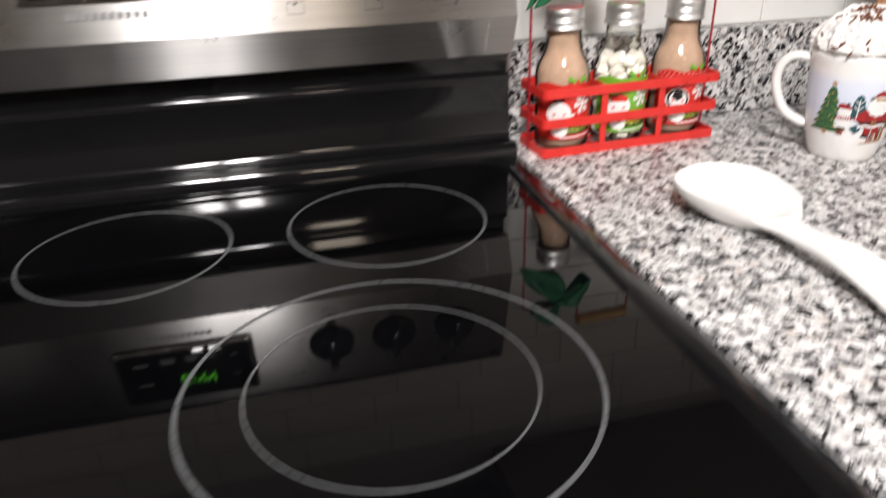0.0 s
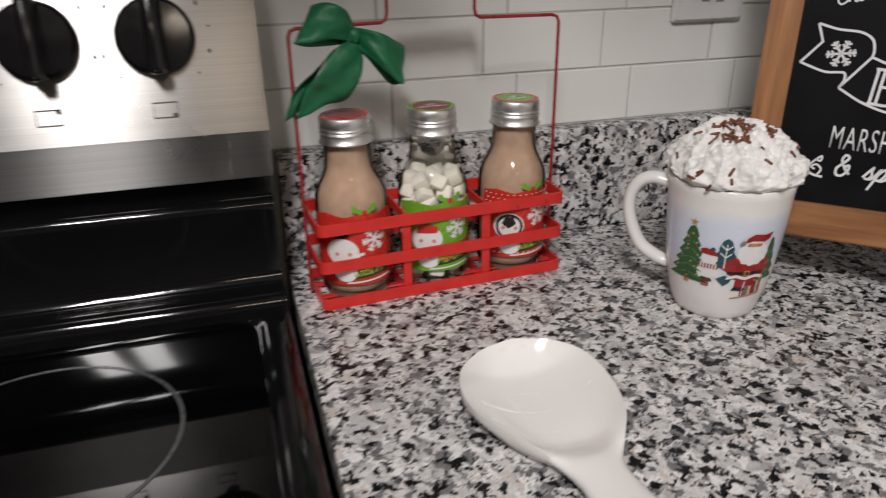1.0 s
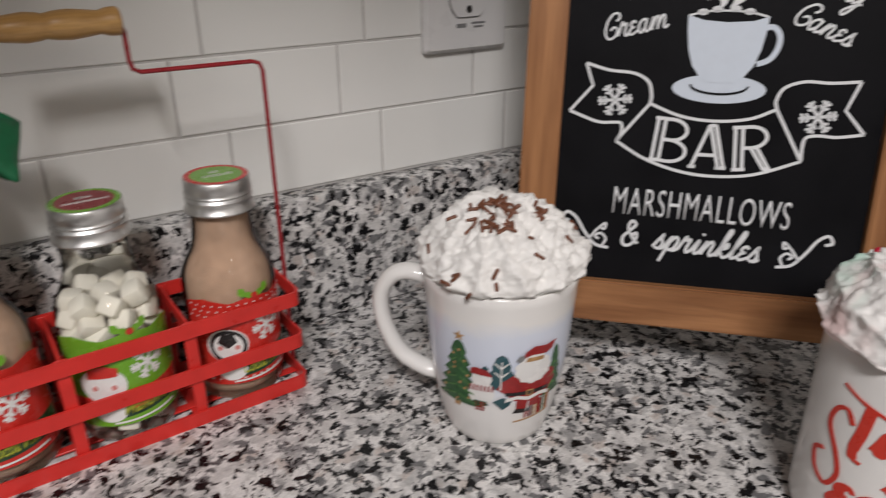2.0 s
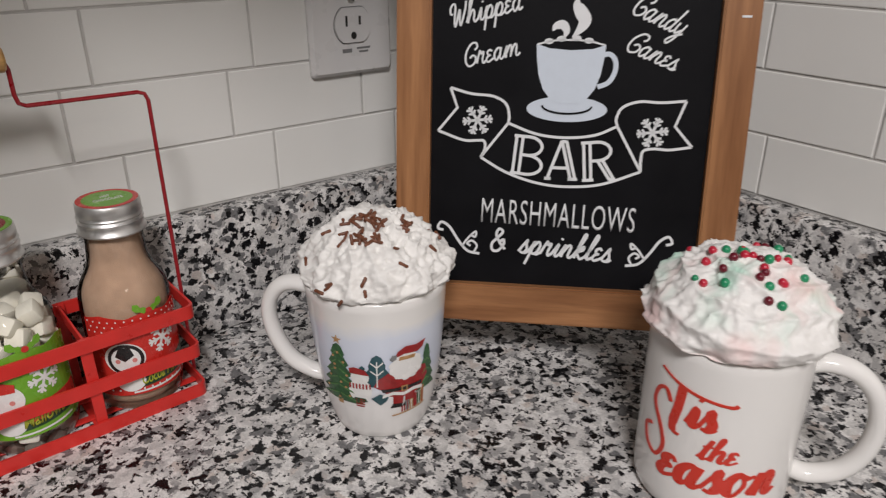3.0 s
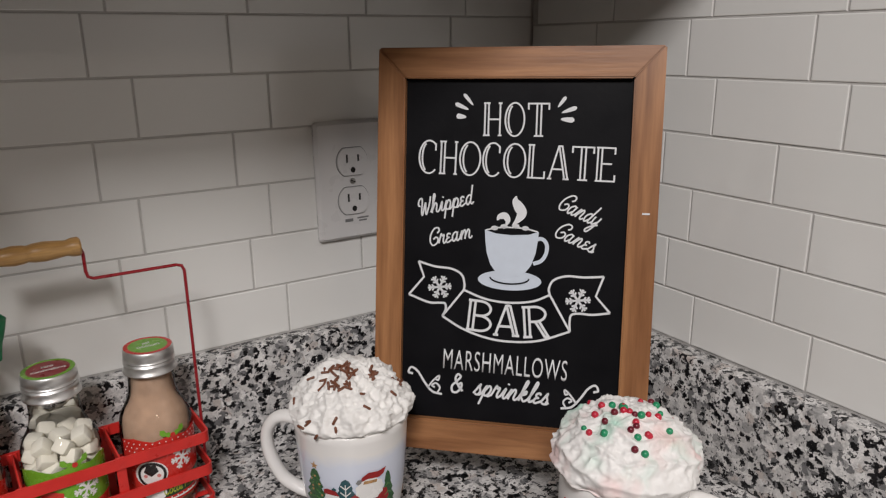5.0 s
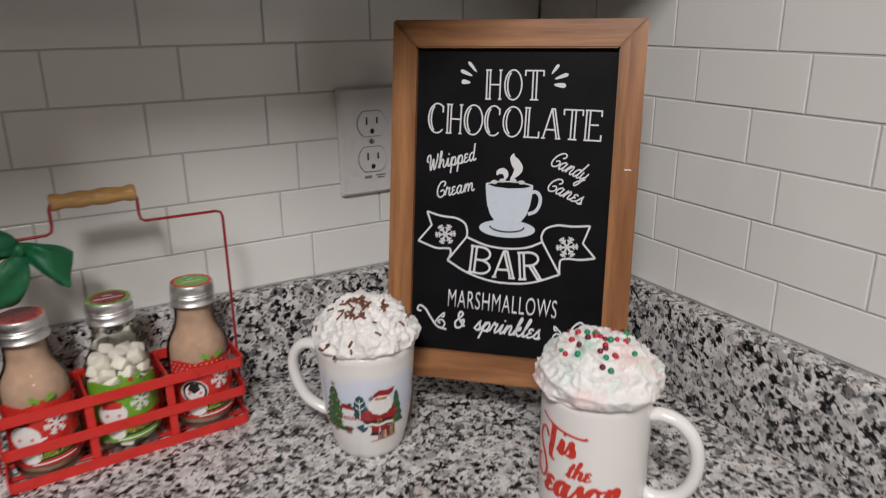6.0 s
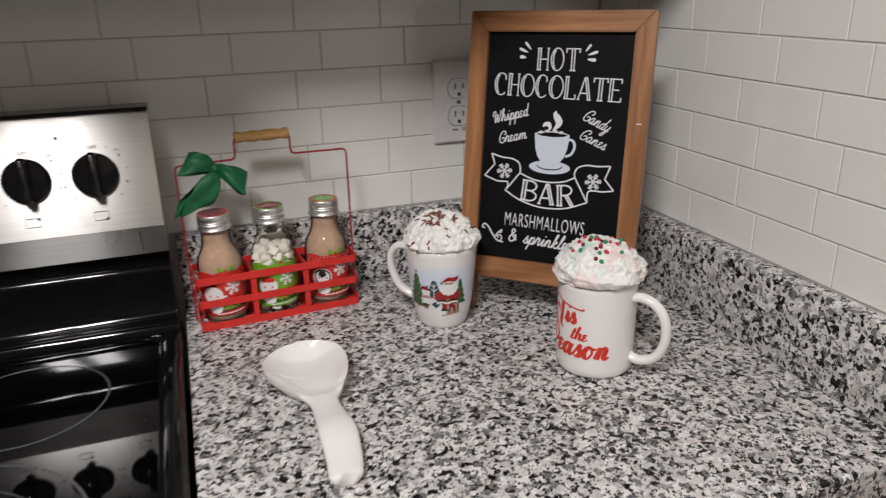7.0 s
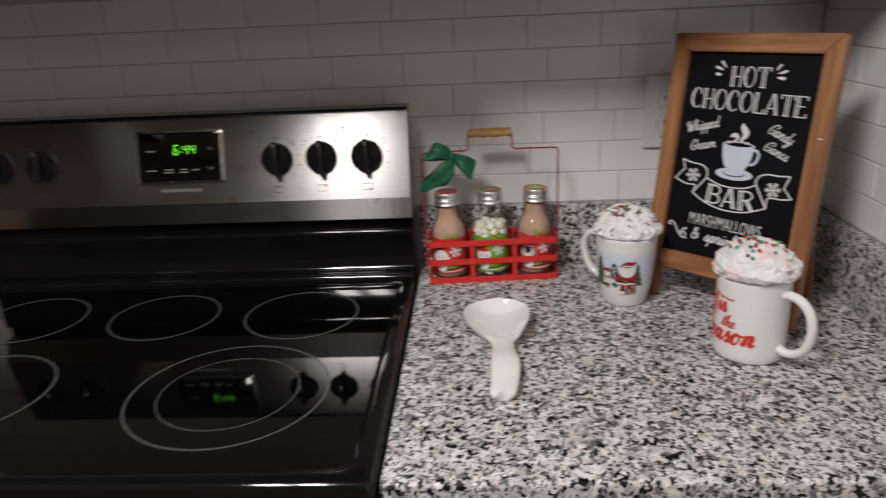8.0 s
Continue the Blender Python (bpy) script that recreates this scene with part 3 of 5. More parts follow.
# upper cupboards that shade the top of the tiles; the stove one is inferred from its shade
for nm, x0, x1, z0, lab in (("wall_cabinet", 0.0, WALL_X - 0.004, 1.412, "painted wall cabinet above the granite counter"),
                            ("wall_cabinet", -0.765, -0.004, 1.47, "dark hooded wall cabinet above the stove"),
                            # added out of view, extra deep to darken the left wall and cooktop reflections
                            ("wall_cabinet", -1.6, -0.769, 1.455, "added unseen cabinet beyond the stove that shades the wall")):
    cab = thing(nm, pose((x0 + x1) / 2, 0, z0), lab, "cabinet", "wall cabinets")
    dp = 0.42 if -0.8 < x0 < -0.5 else (0.60 if x0 < -1.0 else 0.28)
    part("body", box((0, -0.012 - dp / 2, 0.33), (x1 - x0, dp, 0.66), 0.002, 1), M_KNOB if dp == 0.42 else M_CABINET, cab)
    part("door", box((0, -0.023 - dp, 0.33), (x1 - x0 - 0.006, 0.018, 0.65), 0.003, 1), M_KNOB if dp == 0.42 else M_CABINET, cab)

# ---- counter ----
base = thing("base_cabinet", pose(0.336, -0.315, 0), "painted base cabinet under the granite counter", "cabinet")
part("body", box((0, 0.012, 0.437), (0.664, 0.58, 0.866), 0.002, 1), M_CABINET, base)
part("door", box((0, -0.29, 0.40), (0.64, 0.019, 0.60), 0.003, 1), M_CABINET, base)
part("drawer_front", box((0, -0.29, 0.785), (0.64, 0.019, 0.14), 0.003, 1), M_CABINET, base)

counter = thing("countertop", pose(0.336, -0.32, COUNTER), "polished black, grey and white speckled granite countertop", "countertop")
part("slab", box((0, 0.017, -0.02), (0.670, 0.610, 0.040), 0.0008, 1), M_GRANITE, counter)
edge_form = [(-0.0002, -0.0001), (-0.034, -0.0001)] + [(-0.034 - 0.006 * math.sin(radians(q)), -0.006 + 0.0058 * math.cos(radians(q))) for q in range(15, 91, 15)] + [(-0.040, -0.037), (-0.038, -0.040), (-0.0002, -0.040)]
part("front_edge", prism([(y - 0.288, z) for y, z in edge_form], (-0.335, 0.335), "x"), M_GRANITE, counter, "polished rounded granite edge", sharp=50)
splash = thing("backsplash", pose(0, 0, COUNTER), "upright granite backsplash strip along the tiled walls", "backsplash")
part("back_strip", box((0.3245, -0.0105, 0.0535), (0.645, 0.023, 0.105), 0.0022, 2), M_GRANITE, splash)
part("side_strip", box((WALL_X - 0.0125, -0.336, 0.0535), (0.023, 0.628, 0.105), 0.0022, 2), M_GRANITE, splash)

# ---- stove ----
SX0, SX1 = -0.765, -0.006
SCX = (SX0 + SX1) / 2
SW = SX1 - SX0
stove = thing("electric_stove", pose(SCX, -0.30, 0), "stainless steel and black glass-top electric stove", "stove")


def S(x, y, z):
    return (x - SCX, y + 0.30, z)


part("body", box(S(SCX, -0.325, 0.45), (SW, 0.61, 0.896), 0.004, 2), M_BLACK, stove)
part("oven_door", box(S(SCX, -0.645, 0.50), (SW - 0.01, 0.03, 0.62), 0.006, 2), M_STEEL, stove)
hb = tube([S(SX0 + 0.08, -0.70, 0.77), S(SX1 - 0.08, -0.70, 0.77)], 0.011, 16)
for xx in (SX0 + 0.10, SX1 - 0.10):
    tube([S(xx, -0.655, 0.77), S(xx, -0.70, 0.77)], 0.008, 12, bm=hb)
part("oven_handle", hb, M_STEEL, stove)

# cooktop: raised rounded rim round a slightly sunk pane of glass
TOP = 0.918


def round_rect(x0, y0, x1, y1, r, n=8):
    pts = []
    for cx, cy, a0 in ((x1 - r, y1 - r, 0), (x0 + r, y1 - r, 90), (x0 + r, y0 + r, 180), (x1 - r, y0 + r, 270)):
        for k in range(n + 1):
            a = radians(a0 + 90 * k / n)
            pts.append((cx + r * math.cos(a), cy + r * math.sin(a)))
    return pts


bm = bmesh.new()
loops = []
for inset, z, rr in ((0.0, 0.898, 0.006), (0.0, 0.913, 0.006), (0.0015, 0.9175, 0.008), (0.005, 0.9198, 0.010), (0.019, 0.9202, 0.022), (0.0222, 0.9196, 0.024), (0.0245, 0.918, 0.025), (0.027, 0.9178, 0.025)):
    loops.append([bm.verts.new(S(x, y, z)) for x, y in round_rect(SX0 + inset, -0.655 + inset, SX1 - inset, -0.086 - inset * 1.15, max(0.004, rr))])
for a, b in zip(loops, loops[1:]):
    for k in range(len(a)):
        bm.faces.new((a[k], a[(k + 1) % len(a)], b[(k + 1) % len(a)], b[k]))
part("cooktop_rim", bm, M_BLACK, stove, "glossy black raised cooktop rim", sharp=60)
bm = bmesh.new()
bm.faces.new([bm.verts.new(S(x, y, 0.9179)) for x, y in round_rect(SX0 + 0.0262, -0.655 + 0.0262, SX1 - 0.0262, -0.086 - 0.030, 0.025)])
r = bmesh.ops.extrude_face_region(bm, geom=bm.faces[:])
for g in r["geom"]:
    if isinstance(g, bmesh.types.BMVert):
        g.co.z -= 0.012
part("cooktop_glass", bm, M_GLASSTOP, stove, "black ceramic glass pane", smooth=False)


def ring(cx, cy, r, w):
    bm = bmesh.new()
    n = 128
    rows = []
    for k in range(n):
        a = 2 * math.pi * k / n
        c, s = math.cos(a), math.sin(a)
        rows.append([bm.verts.new(S(cx + c * q, cy + s * q, z)) for q, z in ((r - w / 2, 0.9176), (r - w / 2, 0.9182), (r + w / 2, 0.9182), (r + w / 2, 0.9176))])
    for k in range(n):
        a, b = rows[k], rows[(k + 1) % n]
        for q in range(3):
            bm.faces.new((a[q], b[q], b[q + 1], a[q + 1]))
    return bm


for cx, cy, r, w in ((-0.211, -0.467, 0.1240, 0.0028), (-0.211, -0.467, 0.0870, 0.0015), (-0.1715, -0.235, 0.0862, 0.0026),
                     (-0.389, -0.233, 0.0830, 0.0024), (-0.605, -0.233, 0.0830, 0.0024), (-0.556, -0.463, 0.1050, 0.0028)):
    part("burner_ring", ring(cx, cy, r, w), M_RING, stove, "pale grey printed burner ring", smooth=False)

# backguard: black gloss riser with a rounded foot, then the steel control panel
riser = [(-0.022, 0.90), (-0.112, 0.90), (-0.1125, 0.922), (-0.1115, 0.9275), (-0.108, 0.9318), (-0.103, 0.9338), (-0.097, 0.9335), (-0.091, 0.9322),
         (-0.0855, 0.935), (-0.083, 0.942), (-0.081, 0.994), (-0.0815, 0.999), (-0.0795, 1.0025), (-0.0755, 1.0035), (-0.070, 1.0035), (-0.070, 1.030), (-0.022, 1.030)]
part("riser", prism([(y + 0.30, z) for y, z in riser], (SX0 + 0.001 - SCX, SX1 - 0.001 - SCX), "x"), M_BLACK, stove, "glossy black riser behind the cooktop", sharp=50)
P0, P1 = Vector((-0.1015, 1.064)), Vector((-0.068, 1.202))
panel = [(-0.030, 1.024), (-0.084, 1.0235), (-0.0860, 1.0245), (-0.1000, 1.0605), (-0.1015, 1.0640), (-0.1008, 1.0668), (-0.0690, 1.1985), (-0.0672, 1.2015), (-0.0645, 1.2030), (-0.030, 1.2030)]
bm = prism([(y + 0.30, z) for y, z in panel], (SX0 - SCX, SX1 - SCX), "x")
uvl = bm.loops.layers.uv.new("UVMap")
for f in bm.faces:
    for l in f.loops:
        l[uvl].uv = (l.vert.co.x, l.vert.co.z)
part("control_panel", bm, M_STEEL, stove, "brushed stainless steel control panel", sharp=25)
part("panel_cap", box(S(SCX, -0.046, 1.2052), (SW + 0.001, 0.042, 0.004), 0.001, 1), M_BLACK, stove)
ROLL = math.degrees(math.atan2(P1.x - P0.x, P1.y - P0.y))


def on_panel(x, z, out=0.0):
    """A pose on the sloping steel: local x along it, local z up it, local -y out of it."""
    t = (z - P0.y) / (P1.y - P0.y)
    y = P0.x + (P1.x - P0.x) * t
    return pose(*S(x, y - 0.0006, z), -ROLL, 0, 0) @ pose(0, -out, 0)


def knob_meshes():
    skirt = moved(lathe([(0.0, 0.0), (0.0262, 0.0), (0.0265, 0.0025), (0.0258, 0.006), (0.0235, 0.0085), (0.0, 0.0095)], 56), pose(0, 0, 0, 90))
    grip = moved(box((0, 0, 0.0145), (0.0135, 0.0535, 0.0200), 0.0042, 3), pose(0, 0, 0, 90))
    for v in grip.verts:
        if v.co.y < -0.012:
            v.co.x *= 0.72
    return mesh_of("knob", skirt, M_KNOB), mesh_of("grip", grip, M_KNOB)


KN, GR = knob_meshes()
# grey mark painted where the grip only shows a small highlight
mark_me = mesh_of("pointer", box((0, -0.0246, 0.0195), (0.0016, 0.0004, 0.006)), M_FAINT, False)
for i, kx in enumerate((-0.700, -0.625, -0.224, -0.150, -0.075)):
    k = new("knob", KN)
    k.parent = stove
    k.matrix_local = on_panel(kx, 1.132, 0.0)
    k["label"] = "round black control knob with raised grip"
    for nm, me in (("grip", GR), ("pointer", mark_me)):
        g = new(nm, me)
        g.parent = k
    # print round the knob: ticks, the word OFF, and the little burner plan below
    ticks = bmesh.new()
    for q in range(-5, 6):
        if q == 0:
            continue
        a = radians(90 + q * 27)
        rr = 0.0365
        prism(blob(rr * math.cos(a), rr * math.sin(a), 0.0009 if q % 2 else 0.0012, 0.0009 if q % 2 else 0.0017, 8), (-0.0003, 0), "y", ticks)
    t = tagged(part("tick_marks", ticks, M_INK, stove, smooth=False), kind="stuff")
    t.matrix_local = on_panel(kx, 1.132)
    w = part("lettering", moved(lettering("OFF", 0.0110, 0.0042), pose(-0.0055, 0, 0.0315)), M_INK, stove, smooth=False)
    w.matrix_local = on_panel(kx, 1.132)
    for hx in (-0.0290, 0.0245):
        w = part("lettering", moved(lettering("Hi", 0.0046, 0.0034), pose(hx, 0, 0.0265)), M_INK, stove, smooth=False)
        w.matrix_local = on_panel(kx, 1.132)
    icon = stroke([(-0.008, -0.0052), (0.008, -0.0052), (0.008, 0.0052), (-0.008, 0.0052)], 0.0007, (-0.0002, 0), closed=True)
    dx, dz = ((-0.006, 0.004), (-0.006, -0.004), (0.0, 0.004), (0.006, 0.004), (0.006, -0.004))[i]
    prism(blob(dx, dz, 0.0017, 0.0017, 12), (-0.0003, 0), "y", icon)
    ic = part("burner_icon", icon, M_INK, stove, smooth=False)
    ic.matrix_local = on_panel(kx, 1.0835)
for lx, lz in ((-0.112, 1.178), (-0.262, 1.176)):
    d = part("indicator_dot", moved(prism(blob(0, 0, 0.0022, 0.0022, 14), (-0.0003, 0)), Matrix()), M_INK, stove, smooth=False)
    d.matrix_local = on_panel(lx, lz)
    d = part("lettering", moved(lettering("On", 0.006, 0.0034), pose(-0.012, 0, -0.0017)), M_INK, stove, smooth=False)
    d.matrix_local = on_panel(lx, lz)

DX, DZ = -0.387, 1.1405
clock = part("display", box((0, -0.0015, 0), (0.140, 0.005, 0.080), 0.003, 3), M_GLASSTOP, stove, "black glass oven display")
clock.matrix_local = on_panel(DX, DZ)
bez = bmesh.new()
outer, inner = round_rect(-0.0745, -0.0435, 0.0745, 0.0435, 0.005, 4), round_rect(-0.0695, -0.0395, 0.0695, 0.0395, 0.004, 4)
O = [[bez.verts.new((x, y, z)) for x, z in outer] for y in (0.0, -0.0028)]
I = [[bez.verts.new((x, y, z)) for x, z in inner] for y in (-0.0045, 0.0)]
for a, b in ((O[0], O[1]), (O[1], I[0]), (I[0], I[1])):
    for k in range(len(a)):
        bez.faces.new((a[k], a[(k + 1) % len(a)], b[(k + 1) % len(a)], b[k]))
bz = part("bezel", bez, M_CHROMEBEZEL, clock, "satin metal bezel")


def seven(ch):
    seg = {"a": (0.5, 1, 0), "b": (1, 0.75, 1), "c": (1, 0.25, 1), "d": (0.5, 0, 0), "e": (0, 0.25, 1), "f": (0, 0.75, 1), "g": (0.5, 0.5, 0)}
    return [seg[s] for s in {"6": "acdefg", "4": "bcfg"}[ch]]


led = bmesh.new()
for ch, x0 in (("6", -0.0085), ("4", 0.0085), ("4", 0.0195)):
    for sx, sz, upright in seven(ch):
        cx, cz = x0 + sx * 0.0068 + (sz - 0.5) * 0.0018, 0.0035 + sz * 0.0155
        box((cx, -0.0043, cz), (0.0012, 0.0004, 0.0062) if upright else (0.0054, 0.0004, 0.0012), bm=led)
for cz in (0.008, 0.0145):
    box((0.0035, -0.0043, cz), (0.0016, 0.0004, 0.0016), bm=led)
dg = part("clock_digits", led, M_LED, clock, "glowing green clock digits", smooth=False)
icons = bmesh.new()
for bx, bzz, bw in ((-0.048, 0.010, 0.016), (-0.048, -0.022, 0.016), (-0.019, -0.021, 0.014), (-0.019, -0.0255, 0.016), (0.006, -0.021, 0.011), (0.006, -0.0255, 0.014), (0.026, -0.022, 0.011)):
    box((bx, -0.0043, bzz), (bw, 0.0004, 0.0024), bm=icons)
for bx, bzz, s in ((0.052, 0.012, 1), (0.052, -0.020, -1)):
    stroke([(bx - 0.004, bzz - 0.002 * s), (bx, bzz + 0.0025 * s), (bx + 0.004, bzz - 0.002 * s)], 0.0012, (-0.0044, -0.0040), icons)
tagged(part("display_legend", icons, M_FAINT, clock, "grey printed keys", smooth=False), kind="stuff")
brand = bmesh.new()
for k in range(10):
    box((-0.0315 + k * 0.007, 0, 0), (0.0048, 0.0004, 0.0055), bm=brand)
br = tagged(part("maker_mark", brand, M_FAINT, stove, "row of grey printed bars", smooth=False), kind="stuff")
br.matrix_local = on_panel(-0.388, 1.0865)
st = part("label_strip", box((0, 0, 0), (0.0015, 0.0006, 0.032)), M_CHROMEBEZEL, stove, smooth=False)
st.matrix_local = pose(*S(-0.036, -0.0937, 1.0435), 22)

# ---- outlet on the tiled wall ----
plate = thing("wall_outlet", pose(0.430, -0.0012, 1.174), "white double wall outlet with a jumbo cover plate", "outlet")
bm = bmesh.new()
front = round_rect(-0.0365, -0.0590, 0.0365, 0.0590, 0.003, 4)
back = round_rect(-0.0395, -0.0620, 0.0395, 0.0620, 0.004, 4)
F = [bm.verts.new((x, -0.0065, z)) for x, z in front]
Bk = [bm.verts.new((x, -0.0030, z)) for x, z in back]
Bb = [bm.verts.new((x, 0.0, z)) for x, z in back]
bm.faces.new(F)
bm.faces.new(Bb)
for a, b in ((F, Bk), (Bk, Bb)):
    for k in range(len(a)):
        bm.faces.new((a[k], a[(k + 1) % len(a)], b[(k + 1) % len(a)], b[k]))
part("cover_plate", bm, M_PLATE, plate, sharp=20)
for zc in (0.0205, -0.0205):
    face = [(x, z) for x, z in blob(0, zc, 0.0172, 0.0172, 40)]
    face = [(x, max(zc - 0.0142, min(zc + 0.0142, z))) for x, z in face]
    soc = part("socket", prism(face, (-0.0085, -0.003), "y"), M_PLATE, plate, "white socket face with slots")
    part("gap", stroke([(x * 1.03, zc + (z - zc) * 1.03) for x, z in face], 0.0007, (-0.0068, -0.006), closed=True), M_FAINT, soc, smooth=False)
    part("slot", box((-0.0064, -0.0086, zc + 0.0035), (0.0019, 0.0006, 0.0085)), M_SLOT, soc, smooth=False)
    part("slot", box((0.0064, -0.0086, zc + 0.0035), (0.0019, 0.0006, 0.0070)), M_SLOT, soc, smooth=False)
    part("slot", prism([(x, max(z, zc - 0.0115)) for x, z in blob(0, zc - 0.0085, 0.0026, 0.0030, 16)], (-0.0089, -0.008), "y"), M_SLOT, soc, smooth=False)
sc = part("screw", moved(lathe([(0, 0.0), (0.0034, 0.0), (0.0030, 0.0012), (0, 0.0016)], 20), pose(0, -0.0063, 0, 90)), M_SCREW, plate)
part("screw_slot", moved(box((0, 0, 0), (0.0058, 0.0006, 0.0009)), pose(0, -0.0079, 0, 0, 25, 0)), M_SLOT, sc, smooth=False)
wr = bmesh.new()
for bx, bz_, bw, bh in ((-0.006, -0.0415, 0.009, 0.0032), (0.010, -0.0400, 0.013, 0.0016), (0.010, -0.0430, 0.009, 0.0016)):
    box((bx, -0.0066, bz_), (bw, 0.0004, bh), bm=wr)
part("printed_mark", wr, M_FAINT, plate, smooth=False)

# ---- chalkboard sign ----
sign = thing("chalkboard_sign", pose(0.4443, -0.2514, COUNTER, 0, 0, -44.25) @ pose(0, 0, 0, -9.75), "wood-framed black sign with white hot chocolate bar lettering", "sign")
FO, FI, FT, FIT, FIB, FB = 0.118, 0.0942, 0.400, 0.3745, 0.0785, 0.0505
DEEP = 0.019


def framed(outline, name, material):
    bm = prism(outline, (0.0, DEEP), "y")
    bmesh.ops.bevel(bm, geom=[e for e in bm.edges], offset=0.0012, segments=2, affect="EDGES")
    return part(name, bm, material, sign, "brown stained wood", sharp=50)


framed([(-FO, 0.0035), (-FI, 0.0), (-FI, FIT), (-FO, FT)], "upright", M_WOODV)
framed([(FI, 0.0), (FO, 0.0035), (FO, FT), (FI, FIT)], "upright", M_WOODV)
framed([(-FO + 0.0002, FT), (-FI + 0.0002, FIT), (FI - 0.0002, FIT), (FO - 0.0002, FT)], "top_rail", M_WOODH)
framed([(-FI + 0.0002, FB), (FI - 0.0002, FB), (FI - 0.0002, FIB), (-FI + 0.0002, FIB)], "bottom_rail", M_WOODH)
part("board", box((0, 0.0105, (FIT + FIB) / 2), (2 * FI + 0.004, 0.006, FIT - FIB + 0.004)), M_BOARD, sign, "black painted wood panel", smooth=False)
# rear stand of the easel back
for sx in (-0.085, 0.085):
    bm = tube([(sx, DEEP + 0.004, 0.355), (sx, DEEP + 0.125, 0.0255)], 0.006, 8)
    part("rear_leg", bm, M_WOODV, sign)
part("rear_bar", tube([(-0.085, DEEP + 0.004, 0.355), (0.085, DEEP + 0.004, 0.355)], 0.006, 8), M_WOODV, sign)

FACE = 0.0074


def paint(name, bm, m=Matrix(), material=None, label=""):
    moved(bm, pose(0, FACE, 0) @ m)
    for v in bm.verts:
        v.co.x = v.co.x * 1.010 - 0.0009
        v.co.z -= 0.0010 if v.co.z < 0.29 else -0.0006
    return part(name, bm, material or M_CHALK, sign, label, smooth=False)


def words(body, x0, z0, width, height, turn=0.0, shear=0.0, bold=0.0, spacing=1.0, inline=0.0):
    bm = lettering(body, width, height, shear, bold, 0.0005, spacing)
    w = paint("lettering", bm, pose(x0, 0, z0, 0, -turn, 0))
    w["label"] = "white painted words " + body.lower()
    return w


def drawn(body, bm, x0, z0, turn=0.0):
    w = paint("lettering", bm, pose(x0, 0, z0, 0, -turn, 0))
    w["label"] = "white painted words " + body.lower()


drawn("HOT", deco_words("HOT", (0.0155, 0.0165, 0.0175), 0.0025, 0.0275, 0.0014), -0.0262, 0.3270)
drawn("CHOCOLATE", deco_words("CHOCOLATE", (0.0164, 0.0156, 0.0182, 0.0160, 0.0186, 0.0150, 0.0178, 0.0178, 0.0164), 0.0016, 0.0280, 0.0014), -0.0812, 0.2945, -1.3)
for (a, b, w) in (((-0.0351, 0.3522), (-0.0431, 0.3616), 0.0030), ((-0.0391, 0.3487), (-0.0503, 0.3536), 0.0036), ((-0.0408, 0.3424), (-0.0491, 0.3433), 0.0044),
                  ((0.0350, 0.3510), (0.0412, 0.3596), 0.0030), ((0.0382, 0.3466), (0.0502, 0.3510), 0.0036), ((0.0376, 0.3414), (0.0485, 0.3406), 0.0044)):
    A, Bv = Vector(a), Vector(b)
    paint("ray_mark", stroke([A.lerp(Bv, t) for t in (0, 0.15, 0.5, 0.85, 1)], [w * q for q in (0.15, 0.55, 0.9, 1.0, 0.45)]))
drawn("Whipped", script_words("Whipped", 0.0490, 0.0078, 0.0013), -0.0800, 0.2585, 15)
drawn("Cream", script_words("Cream", 0.0385, 0.0076, 0.0013), -0.0705, 0.2325, 14)
drawn("Candy", script_words("Candy", 0.0365, 0.0080, 0.0013), 0.0365, 0.2700, -24)
drawn("Canes", script_words("Canes", 0.0360, 0.0074, 0.0013), 0.0345, 0.2465, -22)
# cup, saucer, steam
cup = [(-0.0222, 0.2490), (-0.0216, 0.2400), (-0.0200, 0.2290), (-0.0168, 0.2195), (-0.0115, 0.2125), (-0.0060, 0.2100), (0.0072, 0.2100), (0.0126, 0.2130), (0.0178, 0.2200), (0.0212, 0.2300), (0.0228, 0.2410), (0.0234, 0.2490),
       (0.0150, 0.2462), (0.0005, 0.2452), (-0.0130, 0.2462)]
paint("cup_picture", prism(cup, (-0.0006, 0.0)), material=M_CHALKBLUE, label="pale blue painted cup")
bm = stroke(curve_pts([(0.0205, 0.2420), (0.0262, 0.2430), (0.0302, 0.2385), (0.0300, 0.2310), (0.0262, 0.2245), (0.0195, 0.2215)], 6), 0.0032)
paint("cup_handle", bm, material=M_CHALKBLUE)
bm = stroke(curve_pts([(-0.0215, 0.2488), (-0.0110, 0.2512), (0.0005, 0.2518), (0.0120, 0.2512), (0.0226, 0.2488)], 5), 0.0012)
for px, pz in ((-0.014, 0.2508), (-0.006, 0.2525), (0.004, 0.2530), (0.012, 0.2515)):
    prism(blob(px, pz, 0.0032, 0.0020, 8), (-0.0007, 0), "y", bm)
paint("marshmallow_picture", bm)
sau = blob(0, 0.2062, 0.0270, 0.0086, 40)
paint("saucer_picture", prism(sau, (-0.00035, 0.0)), material=M_CHALKBLUE)
paint("saucer_shade", stroke([(0.0165 * math.cos(radians(a)), 0.2085 + 0.0052 * math.sin(radians(a))) for a in range(180, 361, 12)], 0.0012, (-0.0010, -0.0005)), material=M_BOARD)
stm = curve_pts([(0.0010, 0.2535), (0.0060, 0.2590), (0.0085, 0.2645), (0.0055, 0.2700), (0.0030, 0.2745), (0.0035, 0.2785)], 5)
bm = stroke(stm, [0.0006 + 0.0082 * math.sin(math.pi * min(1, (k + 0.5) / len(stm))) ** 1.1 for k in range(len(stm))])
